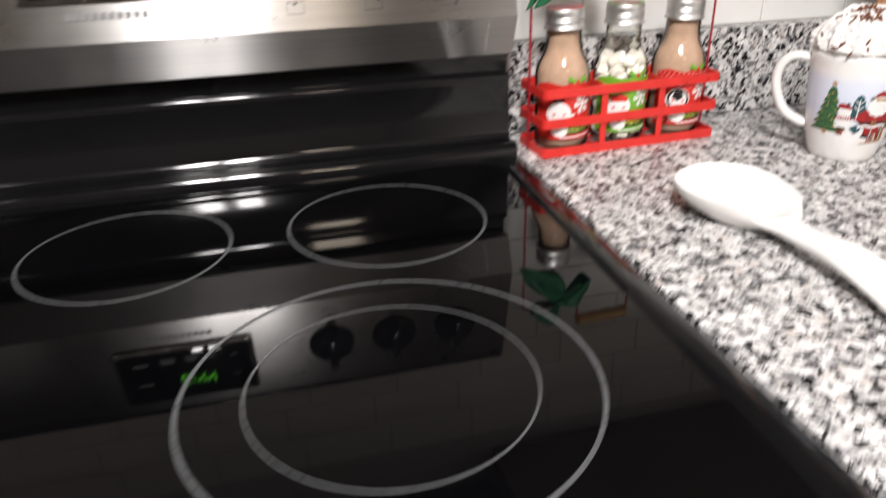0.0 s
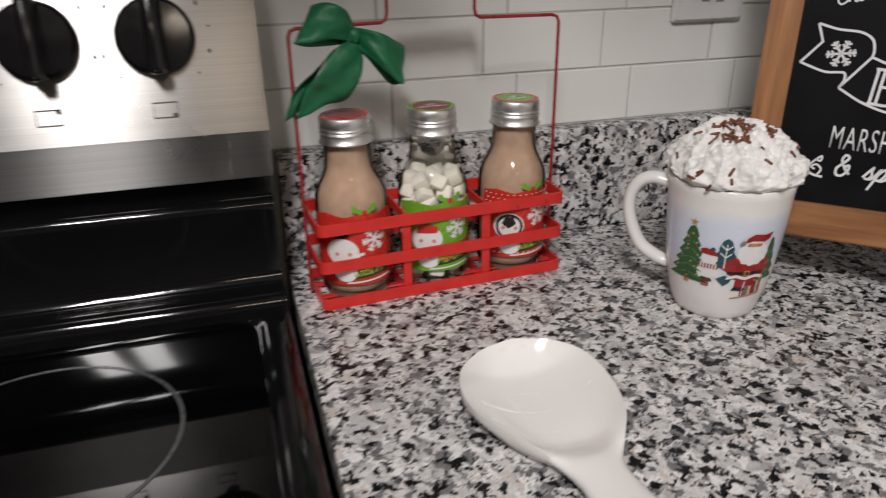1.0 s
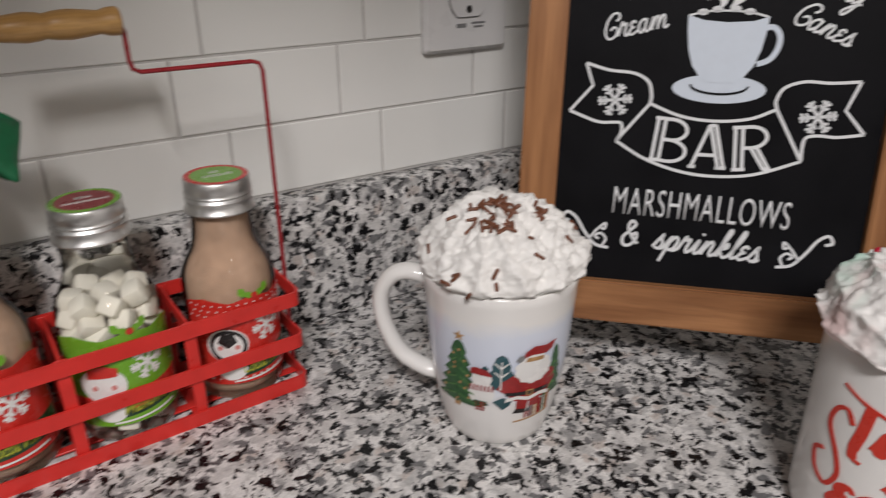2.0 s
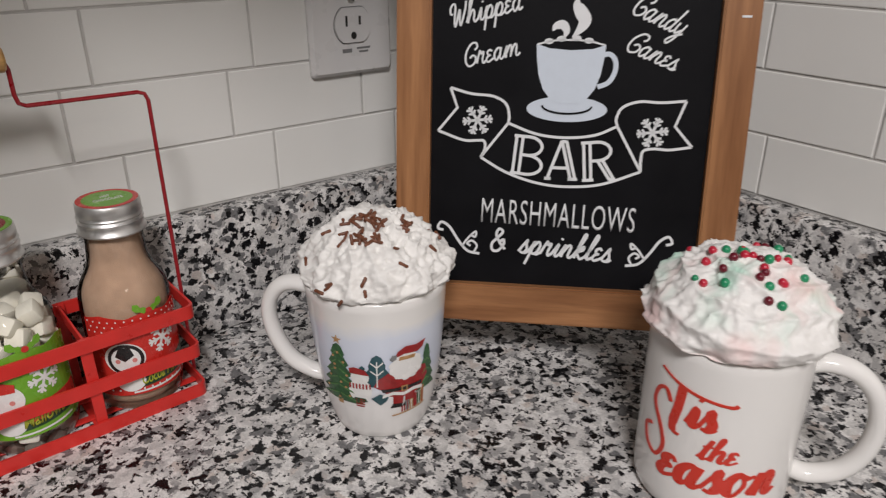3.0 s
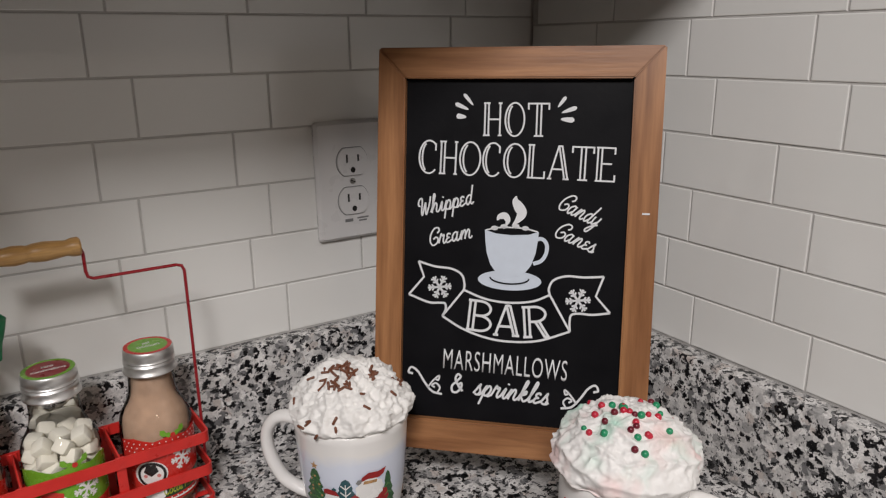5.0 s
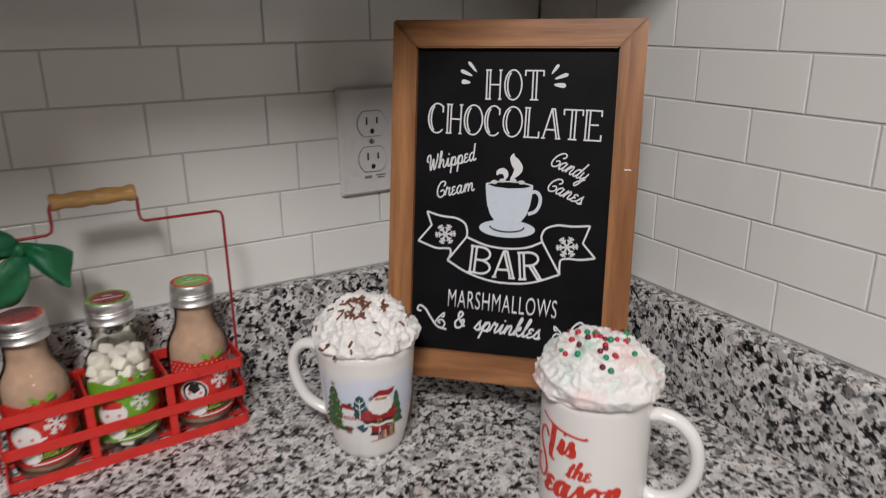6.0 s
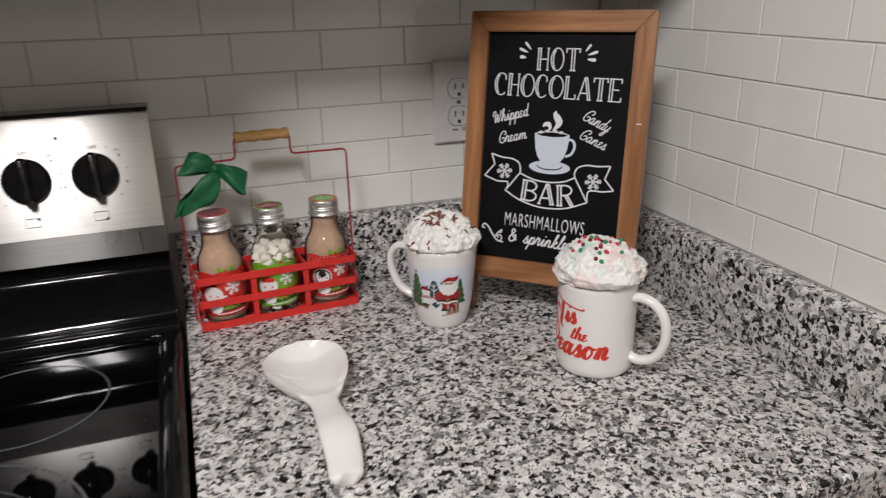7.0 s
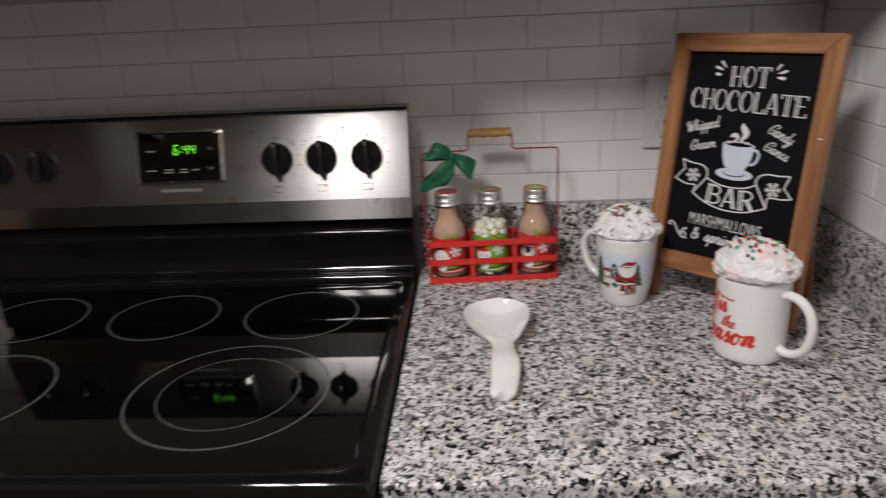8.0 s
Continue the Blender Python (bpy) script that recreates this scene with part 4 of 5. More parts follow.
stm = curve_pts([(-0.0045, 0.2530), (-0.0030, 0.2575), (-0.0055, 0.2615), (-0.0100, 0.2605), (-0.0118, 0.2575)], 5)
stroke(stm, [0.0006 + 0.0052 * math.sin(math.pi * min(1, (k + 0.5) / len(stm))) for k in range(len(stm))], bm=bm)
paint("steam_picture", bm)
# ribbon banner
LW = 0.0018
ban = stroke(curve_pts([(-0.0389, 0.1958), (-0.0200, 0.1890), (0.0, 0.1869), (0.0200, 0.1892), (0.0345, 0.1956)], 6), LW)
stroke(curve_pts([(-0.0573, 0.1715), (-0.0400, 0.1618), (-0.0200, 0.1552), (0.0005, 0.1528), (0.0260, 0.1552), (0.0523, 0.1651)], 6), LW, bm=ban)
stroke([(-0.0389, 0.1958), (-0.0573, 0.1715)], LW, bm=ban)
stroke([(0.0345, 0.1956), (0.0523, 0.1651)], LW, bm=ban)
stroke(curve_pts([(-0.0793, 0.2190), (-0.0650, 0.2152), (-0.0500, 0.2138), (-0.0411, 0.2090), (-0.0385, 0.2010), (-0.0389, 0.1958)], 6), LW, bm=ban)
stroke([(-0.0793, 0.2190), (-0.0743, 0.2055), (-0.0875, 0.1892)], LW, bm=ban)
stroke(curve_pts([(-0.0875, 0.1892), (-0.0700, 0.1832), (-0.0600, 0.1832), (-0.0552, 0.1828), (-0.0545, 0.1775), (-0.0573, 0.1715)], 6), LW, bm=ban)
stroke(curve_pts([(0.0345, 0.1956), (0.0335, 0.2010), (0.0372, 0.2085), (0.0480, 0.2125), (0.0620, 0.2122), (0.0781, 0.2136)], 6), LW, bm=ban)
stroke([(0.0781, 0.2136), (0.0723, 0.1966), (0.0844, 0.1831)], LW, bm=ban)
stroke(curve_pts([(0.0844, 0.1831), (0.0700, 0.1808), (0.0600, 0.1812), (0.0530, 0.1795), (0.0518, 0.1730), (0.0523, 0.1651)], 6), LW, bm=ban)
paint("banner_outline", ban, label="white painted ribbon banner outline")
for sx, sz in ((-0.0602, 0.1972), (0.0579, 0.1922)):
    paint("snowflake_picture", snowflake(sx, sz, 0.0104, 0.0018))
drawn("B", deco_words("B", (0.0215,), 0, 0.0268, 0.0021), -0.0365, 0.1612, -5)
drawn("A", deco_words("A", (0.0225,), 0, 0.0268, 0.0021), -0.0125, 0.1578)
drawn("R", deco_words("R", (0.0215,), 0, 0.0268, 0.0021), 0.0135, 0.1572, 5)
words("MARSHMALLOWS", -0.0556, 0.1247, 0.1070, 0.0178, -1.6, 0, -0.004, 1.1)
drawn("&", script_words("&", 0.0115, 0.0088, 0.0019, 0.15), -0.0490, 0.1040)
drawn("sprinkles", script_words("sprinkles", 0.0650, 0.0092, 0.0018), -0.0285, 0.1035, -3.5)


def flourish(x0, z0, s):
    bm = stroke(curve_pts([(x0, z0), (x0 - s * 0.009, z0 + 0.002), (x0 - s * 0.016, z0 + 0.010), (x0 - s * 0.022, z0 + 0.019), (x0 - s * 0.028, z0 + 0.0225), (x0 - s * 0.0305, z0 + 0.018), (x0 - s * 0.0265, z0 + 0.0165)], 6), 0.0018)
    stroke(curve_pts([(x0 - s * 0.004, z0 + 0.0012), (x0 - s * 0.002, z0 + 0.006), (x0 - s * 0.0055, z0 + 0.0095), (x0 - s * 0.009, z0 + 0.0075), (x0 - s * 0.0065, z0 + 0.0055)], 6), 0.0015, bm=bm)
    stroke(curve_pts([(x0 - s * 0.013, z0 + 0.005), (x0 - s * 0.008, z0 + 0.012), (x0 - s * 0.003, z0 + 0.0165), (x0 - s * 0.0035, z0 + 0.0125), (x0 - s * 0.007, z0 + 0.014)], 6), 0.0015, bm=bm)
    return bm


paint("flourish", flourish(-0.0560, 0.1010, 1))
paint("flourish", flourish(0.0474, 0.0975, -1))
# small chip in the right-hand upright
paint_chip = part("chip", box((0.1085, -0.0003, 0.2665), (0.006, 0.0006, 0.0014)), M_CHALK, sign, "pale chip in the wood", smooth=False)
paint_chip.matrix_local = Matrix()


# ---- mugs ----
def interp(prof):
    zs = [z for _, z in prof]
    rs = [r for r, _ in prof]
    return lambda z: float(np.interp(z, zs, rs))


def handle_mesh(p, radius, flatten):
    return tube(p, radius, 14, flat=flatten)


def mug(name, m, outer, wall, material, label, handle_turn, handle_pts, hr, hf):
    ob = thing(name, m, label, "mug", "mugs of cocoa")
    top_r, top_z = outer[-1]
    prof = [(0.0, 0.0015), (outer[0][0] - 0.004, 0.0015), (outer[0][0] - 0.002, 0.0)] + outer
    prof += [(top_r - 0.0008, top_z + 0.0012), (top_r - 0.0022, top_z + 0.0012)]
    prof += [(r - wall, z) for r, z in reversed(outer) if z > 0.008] + [(0.0, 0.007)]
    part("body", lathe(prof, 80), material, ob, sharp=60)
    h = part("handle", handle_mesh(curve_pts(handle_pts, 6), hr, hf), M_WHITE, ob)
    h.matrix_local = pose(0, 0, 0, 0, 0, handle_turn)
    return ob


M1 = [(r * 0.948, z) for r, z in [(0.0315, 0.0), (0.0335, 0.0022), (0.0357, 0.008), (0.0398, 0.023), (0.0432, 0.042), (0.0455, 0.061), (0.0470, 0.078), (0.0479, 0.092), (0.0486, 0.103), (0.0498, 0.1095)]]
hp = [(x + 0.0012 if x > 0.05 else x - 0.002, y, z) for x, y, z in [(0.0450, 0, 0.0980), (0.0550, 0, 0.1005), (0.0650, 0, 0.0970), (0.0722, 0, 0.0865), (0.0735, 0, 0.0720), (0.0688, 0, 0.0550), (0.0600, 0, 0.0405), (0.0490, 0, 0.0320), (0.0400, 0, 0.0300)]]
nh = 8 * 6 + 1
mug1 = mug("mug", pose(0.3299, -0.1970, COUNTER), M1, 0.0034, M_MUGPRINT, "white tapered mug printed with fir trees and red shapes", 138.0, hp, [0.0052] * nh, [0.0066] * nh)
rad1 = interp(M1)
A1 = radians(-114.5)
ART = mug1.children[0]


def print1(name, outline, material, lift=0.0003):
    outline = [(x * 1.07, (z - 0.021) * 1.20 + 0.0228) for x, z in outline]
    return part(name, wrapped(patch(outline), rad1, A1, lift), material, ART, smooth=False)


def fir(cx, z0, z1, w, tiers):
    pts = []
    H = z1 - z0
    left, right = [], []
    for k in range(tiers):
        f = k / tiers
        zz = z0 + H * f
        ww = w * (1 - f * 0.85)
        right += [(cx + ww, zz), (cx + ww * 0.55, zz + H / tiers * 0.75)]
        left += [(cx - ww, zz), (cx - ww * 0.55, zz + H / tiers * 0.75)]
    return right + [(cx, z1)] + left[::-1]


print1("trunk_print", [(-0.0325, 0.0275), (-0.0285, 0.0275), (-0.0285, 0.0310), (-0.0325, 0.0310)], M_PTAN)
print1("fir_tree_print", fir(-0.0305, 0.0300, 0.0690, 0.0168, 6), M_PTREE)
for k in range(6):
    z = 0.0330 + k * 0.0057
    w = 0.0118 * (1 - k / 6 * 0.85)
    for sgn in (-1, 1):
        print1("bough_print", [(-0.0305 + sgn * 0.0008, z + 0.0020), (-0.0305 + sgn * w, z - 0.0012), (-0.0305 + sgn * w * 0.9, z + 0.0002), (-0.0305 + sgn * 0.0008, z + 0.0030)], M_PLEAF, 0.0006)
print1("star_print", [(-0.0305 + r * math.sin(q * math.pi / 5), 0.0712 + r * 0.8 * math.cos(q * math.pi / 5)) for q, r in zip(range(10), (0.0036, 0.0014) * 5)], M_PTAN)
for k in range(12):
    print1("bauble_print", blob(-0.0305 + (0.0105 - 0.0007 * k) * math.sin(k * 2.3), 0.0325 + k * 0.0028, 0.0009, 0.0008, 8), M_PTAN, 0.0008)
for cx, z0, z1, w in ((-0.0062, 0.0430, 0.0640, 0.0118), (-0.0150, 0.0430, 0.0570, 0.0066)):
    print1("fir_tree_print", fir(cx, z0, z1, w, 3), M_PTEAL)
    print1("twig_print", [(cx - 0.0004, z0), (cx + 0.0004, z0), (cx + 0.0003, z1 - 0.004), (cx - 0.0003, z1 - 0.004)], M_PWHITE, 0.0006)
    for f in (0.35, 0.6):
        for sgn in (-1, 1):
            zz = z0 + (z1 - z0) * f
            print1("twig_print", [(cx, zz), (cx + sgn * w * 0.32, zz + 0.0032), (cx + sgn * w * 0.32, zz + 0.0040), (cx, zz + 0.0010)], M_PWHITE, 0.0006)
print1("fir_tree_print", fir(0.0265, 0.0340, 0.0640, 0.0082, 4), M_PTREE)
for k in range(3):
    print1("bough_print", [(0.0225, 0.0385 + k * 0.0065), (0.0262, 0.0405 + k * 0.0065), (0.0300, 0.0385 + k * 0.0065), (0.0262, 0.0416 + k * 0.0065)], M_PLEAF, 0.0006)
# broad red form with a scalloped white one, a drooping cap and a dark belt
print1("red_form_print", [(-0.0085, 0.0432), (-0.0060, 0.0475), (0.0000, 0.0515), (0.0090, 0.0530), (0.0190, 0.0528), (0.0250, 0.0510), (0.0268, 0.0440), (0.0225, 0.0385), (0.0190, 0.0352), (0.0100, 0.0342), (0.0010, 0.0358), (-0.0030, 0.0402)], M_PDEEP, 0.0005)
print1("white_form_print", [(0.0115 + (0.0106 + 0.0006 * math.cos(q * 1.9)) * math.cos(q * math.pi / 18), 0.0545 + (0.0086 + 0.0005 * math.cos(q * 1.9)) * math.sin(q * math.pi / 18)) for q in range(36)], M_PWHITE, 0.0008)
print1("red_cap_print", [(0.0040, 0.0612), (0.0062, 0.0650), (0.0110, 0.0676), (0.0180, 0.0668), (0.0245, 0.0682), (0.0222, 0.0640), (0.0185, 0.0622), (0.0100, 0.0630)], M_PDEEP, 0.0010)
print1("grey_patch_print", [(0.0012, 0.0608), (0.0030, 0.0632), (0.0058, 0.0630), (0.0052, 0.0605), (0.0030, 0.0592)], M_FAINT, 0.0010)
print1("pink_patch_print", [(0.0065, 0.0594), (0.0165, 0.0592), (0.0170, 0.0612), (0.0072, 0.0616)], M_PTAN, 0.0012)
print1("black_band_print", [(-0.0030, 0.0392), (0.0215, 0.0392), (0.0222, 0.0412), (-0.0040, 0.0412)], M_PBLACK, 0.0008)
print1("buckle_print", [(0.0080, 0.0384), (0.0118, 0.0384), (0.0118, 0.0420), (0.0080, 0.0420)], M_PTAN, 0.0010)
print1("buckle_print", [(0.0088, 0.0392), (0.0110, 0.0392), (0.0110, 0.0412), (0.0088, 0.0412)], M_PBLACK, 0.0012)
print1("white_trim_print", [(-0.0035, 0.0352), (0.0030, 0.0370), (0.0095, 0.0352), (0.0160, 0.0370), (0.0225, 0.0358), (0.0220, 0.0382), (0.0160, 0.0390), (0.0095, 0.0374), (0.0030, 0.0390), (-0.0030, 0.0376)], M_PWHITE, 0.0009)
for x in (0.0030, 0.0105):
    print1("red_form_print", [(x, 0.0300), (x + 0.0060, 0.0292), (x + 0.0066, 0.0348), (x, 0.0352)], M_PDEEP, 0.0005)
    print1("black_form_print", [(x - 0.0018, 0.0272), (x + 0.0055, 0.0268), (x + 0.0058, 0.0294), (x, 0.0300)], M_PBLACK, 0.0006)
# small round white form with a striped scarf and red cap
print1("white_form_print", blob(-0.0165, 0.0400, 0.0072, 0.0080, 18), M_PWHITE, 0.0004)
print1("white_form_print", blob(-0.0165, 0.0492, 0.0056, 0.0050, 18), M_PWHITE, 0.0006)
print1("red_cap_print", [(-0.0225, 0.0520), (-0.0108, 0.0510), (-0.0135, 0.0545), (-0.0195, 0.0560), (-0.0228, 0.0550)], M_PDEEP, 0.0009)
for k in range(7):
    x = -0.0230 + k * 0.0020
    print1("red_stripe_print", [(x, 0.0418), (x + 0.0010, 0.0416), (x + 0.0010, 0.0450), (x, 0.0452)], M_PDEEP, 0.0009)
for k in range(4):
    z = 0.0288 + k * 0.0016
    print1("red_stripe_print", [(-0.0192, z), (-0.0140, z - 0.0003), (-0.0140, z + 0.0005), (-0.0192, z + 0.0008)], M_PDEEP, 0.0006)
print1("dark_form_print", [(-0.0215, 0.0330), (-0.0180, 0.0318), (-0.0120, 0.0325), (-0.0135, 0.0348), (-0.0200, 0.0352)], M_PDKGREEN, 0.0006)
print1("dark_form_print", [(-0.0100, 0.0350), (-0.0045, 0.0300), (-0.0008, 0.0330), (0.0006, 0.0368), (-0.0050, 0.0380)], M_PTEAL, 0.0006)
# parcels on a sled
for k, mt in enumerate((M_PDEEP, M_FAINT, M_PTAN, M_PDEEP, M_PTREE, M_PTAN)):
    x = 0.0080 + k * 0.0027
    h = 0.0042 + 0.0016 * k + 0.0018 * (k % 2)
    print1("parcel_print", [(x, 0.0228 + 0.0003 * k), (x + 0.0024, 0.0231 + 0.0003 * k), (x + 0.0024, 0.0231 + h), (x, 0.0228 + h)], mt, 0.0007)
    print1("parcel_band_print", [(x + 0.0009, 0.0230 + 0.0003 * k), (x + 0.0014, 0.0230 + 0.0003 * k), (x + 0.0014, 0.0229 + h), (x + 0.0009, 0.0229 + h)], M_PWHITE if k % 2 == 0 else M_PDEEP, 0.0009)
print1("sled_print", [(0.0020, 0.0208), (0.0240, 0.0232), (0.0246, 0.0246), (0.0236, 0.0240), (0.0022, 0.0216)], M_PTAN, 0.0007)
part("cocoa_surface", lathe([(0.0, 0.1085), (0.0425, 0.1085), (0.0425, 0.1060), (0.0, 0.1060)], 48), M_COCOALIQ, mug1, "cocoa up to the rim")

M2 = [(0.0407, 0.0), (0.0427, 0.0018), (0.0444, 0.005), (0.0450, 0.012), (0.0450, 0.104), (0.0452, 0.1100)]
hp2 = [(0.0410, 0, 0.0930), (0.0530, 0, 0.0955), (0.0670, 0, 0.0915), (0.0785, 0, 0.0790), (0.0830, 0, 0.0600), (0.0800, 0, 0.0400), (0.0705, 0, 0.0255), (0.0560, 0, 0.0190), (0.0460, 0, 0.0200), (0.0405, 0, 0.0235)]
nh2 = 9 * 6 + 1
mug2 = mug("mug", pose(0.4560, -0.3770, COUNTER), M2, 0.0036, M_WHITE, "straight white mug with red holiday lettering", -55.0, hp2, [0.0055] * nh2, [0.0068] * nh2)
rad2 = interp(M2)
A2 = radians(-154.0)
BODY2 = mug2.children[0]


def print2(name, bm, material=None, label=""):
    for v in bm.verts:
        v.co.x, v.co.z = v.co.x * 1.386, (v.co.z - 0.0125) * 0.98 + 0.0265
    return part(name, wrapped(bm, rad2, A2, 0.0003), material or M_PLETTER, BODY2, label, smooth=False)


tline = stroke(curve_pts([(-0.0235, 0.0815), (-0.0150, 0.0770), (-0.0050, 0.0738), (0.0060, 0.0722), (0.0085, 0.0738)], 6), [0.0012] * 6 + [0.0017] * 12 + [0.0020] * 7, (-0.0003, 0))
stroke(curve_pts([(-0.0125, 0.0755), (-0.0135, 0.0620), (-0.0150, 0.0500), (-0.0142, 0.0450), (-0.0115, 0.0440)], 6), [0.0040] * 12 + [0.0034] * 6 + [0.0018] * 7, (-0.0003, 0), tline)
print2("lettering", tline, label="red script letter T")
print2("lettering", moved(script_words("is", 0.0115, 0.0128, 0.0029, 0.10, 0.0003, 0.8), pose(-0.0098, 0, 0.0535)), label="red script letters is")
print2("lettering", moved(script_words("the", 0.0150, 0.0082, 0.0016, 0.22, 0.0003, 0.8), pose(-0.0035, 0, 0.0345)), label="red script word the")
print2("lettering", moved(script_words("eason", 0.0480, 0.0150, 0.0031, 0.20, 0.0003, 0.8), pose(-0.0190, 0, 0.0125, 0, -1, 0)), label="red script letters eason")
sline = stroke(curve_pts([(-0.0205, 0.0625), (-0.0235, 0.0690), (-0.0275, 0.0660), (-0.0290, 0.0560), (-0.0240, 0.0430), (-0.0215, 0.0310), (-0.0250, 0.0215), (-0.0310, 0.0260), (-0.0330, 0.0360), (-0.0290, 0.0400)], 6), 0.0020, (-0.0003, 0))
print2("lettering", moved(sline, pose(0.0035, 0, 0)), label="red script letter S")


# ---- whipped cream ----
def cream(name, m, prof, spiral, lumps, skirt, material, label, seed):
    """A piped mound: spiral folds, lumps and a ragged lower edge on a turned outline."""
    ob = thing(name, m, label, "whipped cream", "whipped cream toppings")
    bm = bmesh.new()
    nt_, nz = 240, 90
    line = curve_pts([(r, 0, z) for r, z in prof], 16)
    lens = [0.0]
    for p, q in zip(line, line[1:]):
        lens.append(lens[-1] + (q - p).length)
    rows = []
    off = Vector((seed * 3.7, seed * 1.9, seed * 5.1))
    for j in range(nz):
        f = j / (nz - 1)
        s = f * lens[-1] * 0.985
        r = float(np.interp(s, lens, [p.x for p in line]))
        z = float(np.interp(s, lens, [p.z for p in line]))
        ring_ = []
        for i in range(nt_):
            a = 2 * math.pi * i / nt_
            p = Vector((r * math.cos(a), r * math.sin(a), z))
            d = Vector((math.cos(a), math.sin(a), 0.2 + 1.2 * f)).normalized()
            env = min(1.0, (1 - f) * 4 + 0.1)
            wob = 1.2 * noise.noise(p * 38 + off) + 0.5 * noise.noise(p * 90 + off)
            fold = 1 - abs(math.sin(a * spiral[0] / 2 + f * spiral[1] + wob))
            h = spiral[2] * (fold ** 1.6 - 0.35) * env
            h += lumps * (0.8 * noise.noise(p * 60 + off) + 0.9 * (0.35 - abs(noise.noise(p * 130 + off))) + 0.45 * (0.3 - abs(noise.noise(p * 300 + off))))
            if f < 0.22:
                k = 1 - f / 0.22
                h += skirt * k * (noise.noise(Vector((math.cos(a) * 2.6, math.sin(a) * 2.6, seed))) + 0.5 * abs(math.sin(a * 9 + 2 * math.sin(a * 2 + seed))) - 0.3)
                p.z += skirt * 0.7 * k * noise.noise(Vector((math.cos(a) * 4.2, math.sin(a) * 4.2, seed + 4)))
            ring_.append(bm.verts.new(p + d * h))
        rows.append(ring_)
    for a, b in zip(rows, rows[1:]):
        for k in range(nt_):
            bm.faces.new((a[k], a[(k + 1) % nt_], b[(k + 1) % nt_], b[k]))
    bm.faces.new(rows[-1])
    low = [bm.verts.new((v.co.x * 0.75, v.co.y * 0.75, prof[0][1])) for v in rows[0]]
    for k in range(nt_):
        bm.faces.new((rows[0][k], rows[0][(k + 1) % nt_], low[(k + 1) % nt_], low[k]))
    bm.faces.new(low)
    body = part("mound", bm, material, ob, sharp=75)
    verts = [v.co.copy() for v in body.data.vertices]
    norms = [v.normal.copy() for v in body.data.vertices]
    return ob, verts, norms, nt_, nz


CREAM_A = [(0.040, 0.0015), (0.0462, 0.0028), (0.0498, 0.0075), (0.0475, 0.0145), (0.0418, 0.0218), (0.0350, 0.0288), (0.0280, 0.0348), (0.0200, 0.0392), (0.0110, 0.0422), (0.0, 0.0432)]
CREAM_B = [(0.0415, 0.0020), (0.0470, 0.0035), (0.0508, 0.0075), (0.0512, 0.0130), (0.0480, 0.0195), (0.0425, 0.0270), (0.0345, 0.0345), (0.0250, 0.0405), (0.0140, 0.0450), (0.0, 0.0475)]
rng = random.Random(7)
top1, V1, N1, na, nb = cream("whipped_cream", pose(0.3304, -0.1970, COUNTER + 0.1082), CREAM_A, (14, 5.0, 0.0030), 0.0050, 0.004, M_CREAM, "white whipped cream with chocolate sprinkles on a mug", 3)
rod = mesh_of("sprinkle", tube([(0, 0, -0.0034), (0, 0, -0.0028), (0, 0, 0.0028), (0, 0, 0.0034)], [0.0006, 0.0011, 0.0011, 0.0006], 8), M_CHOC)
clumps = [(0.70, 0.57), (0.80, 0.52), (0.62, 0.66), (0.82, 0.72), (0.92, 0.62), (0.70, 0.83)]
for k in range(66):
    if k < 52:
        cj, ci = clumps[k % 6]
        j, i = int(nb * min(0.97, rng.gauss(cj, 0.055))), int(rng.gauss(ci, 0.045) * na) % na
    else:
        j, i = int(nb * rng.uniform(0.10, 0.5)), int(rng.uniform(0.45, 0.98) * na) % na
    p, nn = V1[j * na + i], N1[j * na + i]
    side = nn.orthogonal().normalized()
    side.rotate(Matrix.Rotation(rng.uniform(0, 6.28), 3, nn))
    s = new("sprinkle", rod)
    s.parent = top1
    s.matrix_local = Matrix.Translation(p + nn * 0.0005) @ side.to_track_quat("Z", "Y").to_matrix().to_4x4()
top2, V2, N2, na, nb = cream("whipped_cream", pose(0.4565, -0.3775, COUNTER + 0.1090), CREAM_B, (3, 15.0, 0.0030), 0.0036, 0.007, M_CREAMTINT, "whipped cream swirl with red and green candy on a mug", 8)
pearl = {}
for key, mt in (("r", M_CANDYRED), ("d", M_CANDYDARK), ("g", M_CANDYGREEN)):
    b = bmesh.new()
    bmesh.ops.create_uvsphere(b, u_segments=12, v_segments=8, radius=0.0024)
    pearl[key] = mesh_of("candy_pearl", b, mt)
for k in range(34):
    key = "rrdgg"[k % 5]
    j, i = int(nb * rng.uniform(0.52, 0.96)), int(rng.gauss(0.64, 0.23) * na) % na
    p, nn = V2[j * na + i], N2[j * na + i]
    s = new("candy_pearl", pearl[key])
    s.parent = top2
    q = rng.uniform(0.8, 1.15)
    s.matrix_local = Matrix.Translation(p + nn * 0.0008) @ Matrix.Diagonal((q, q, q, 1))

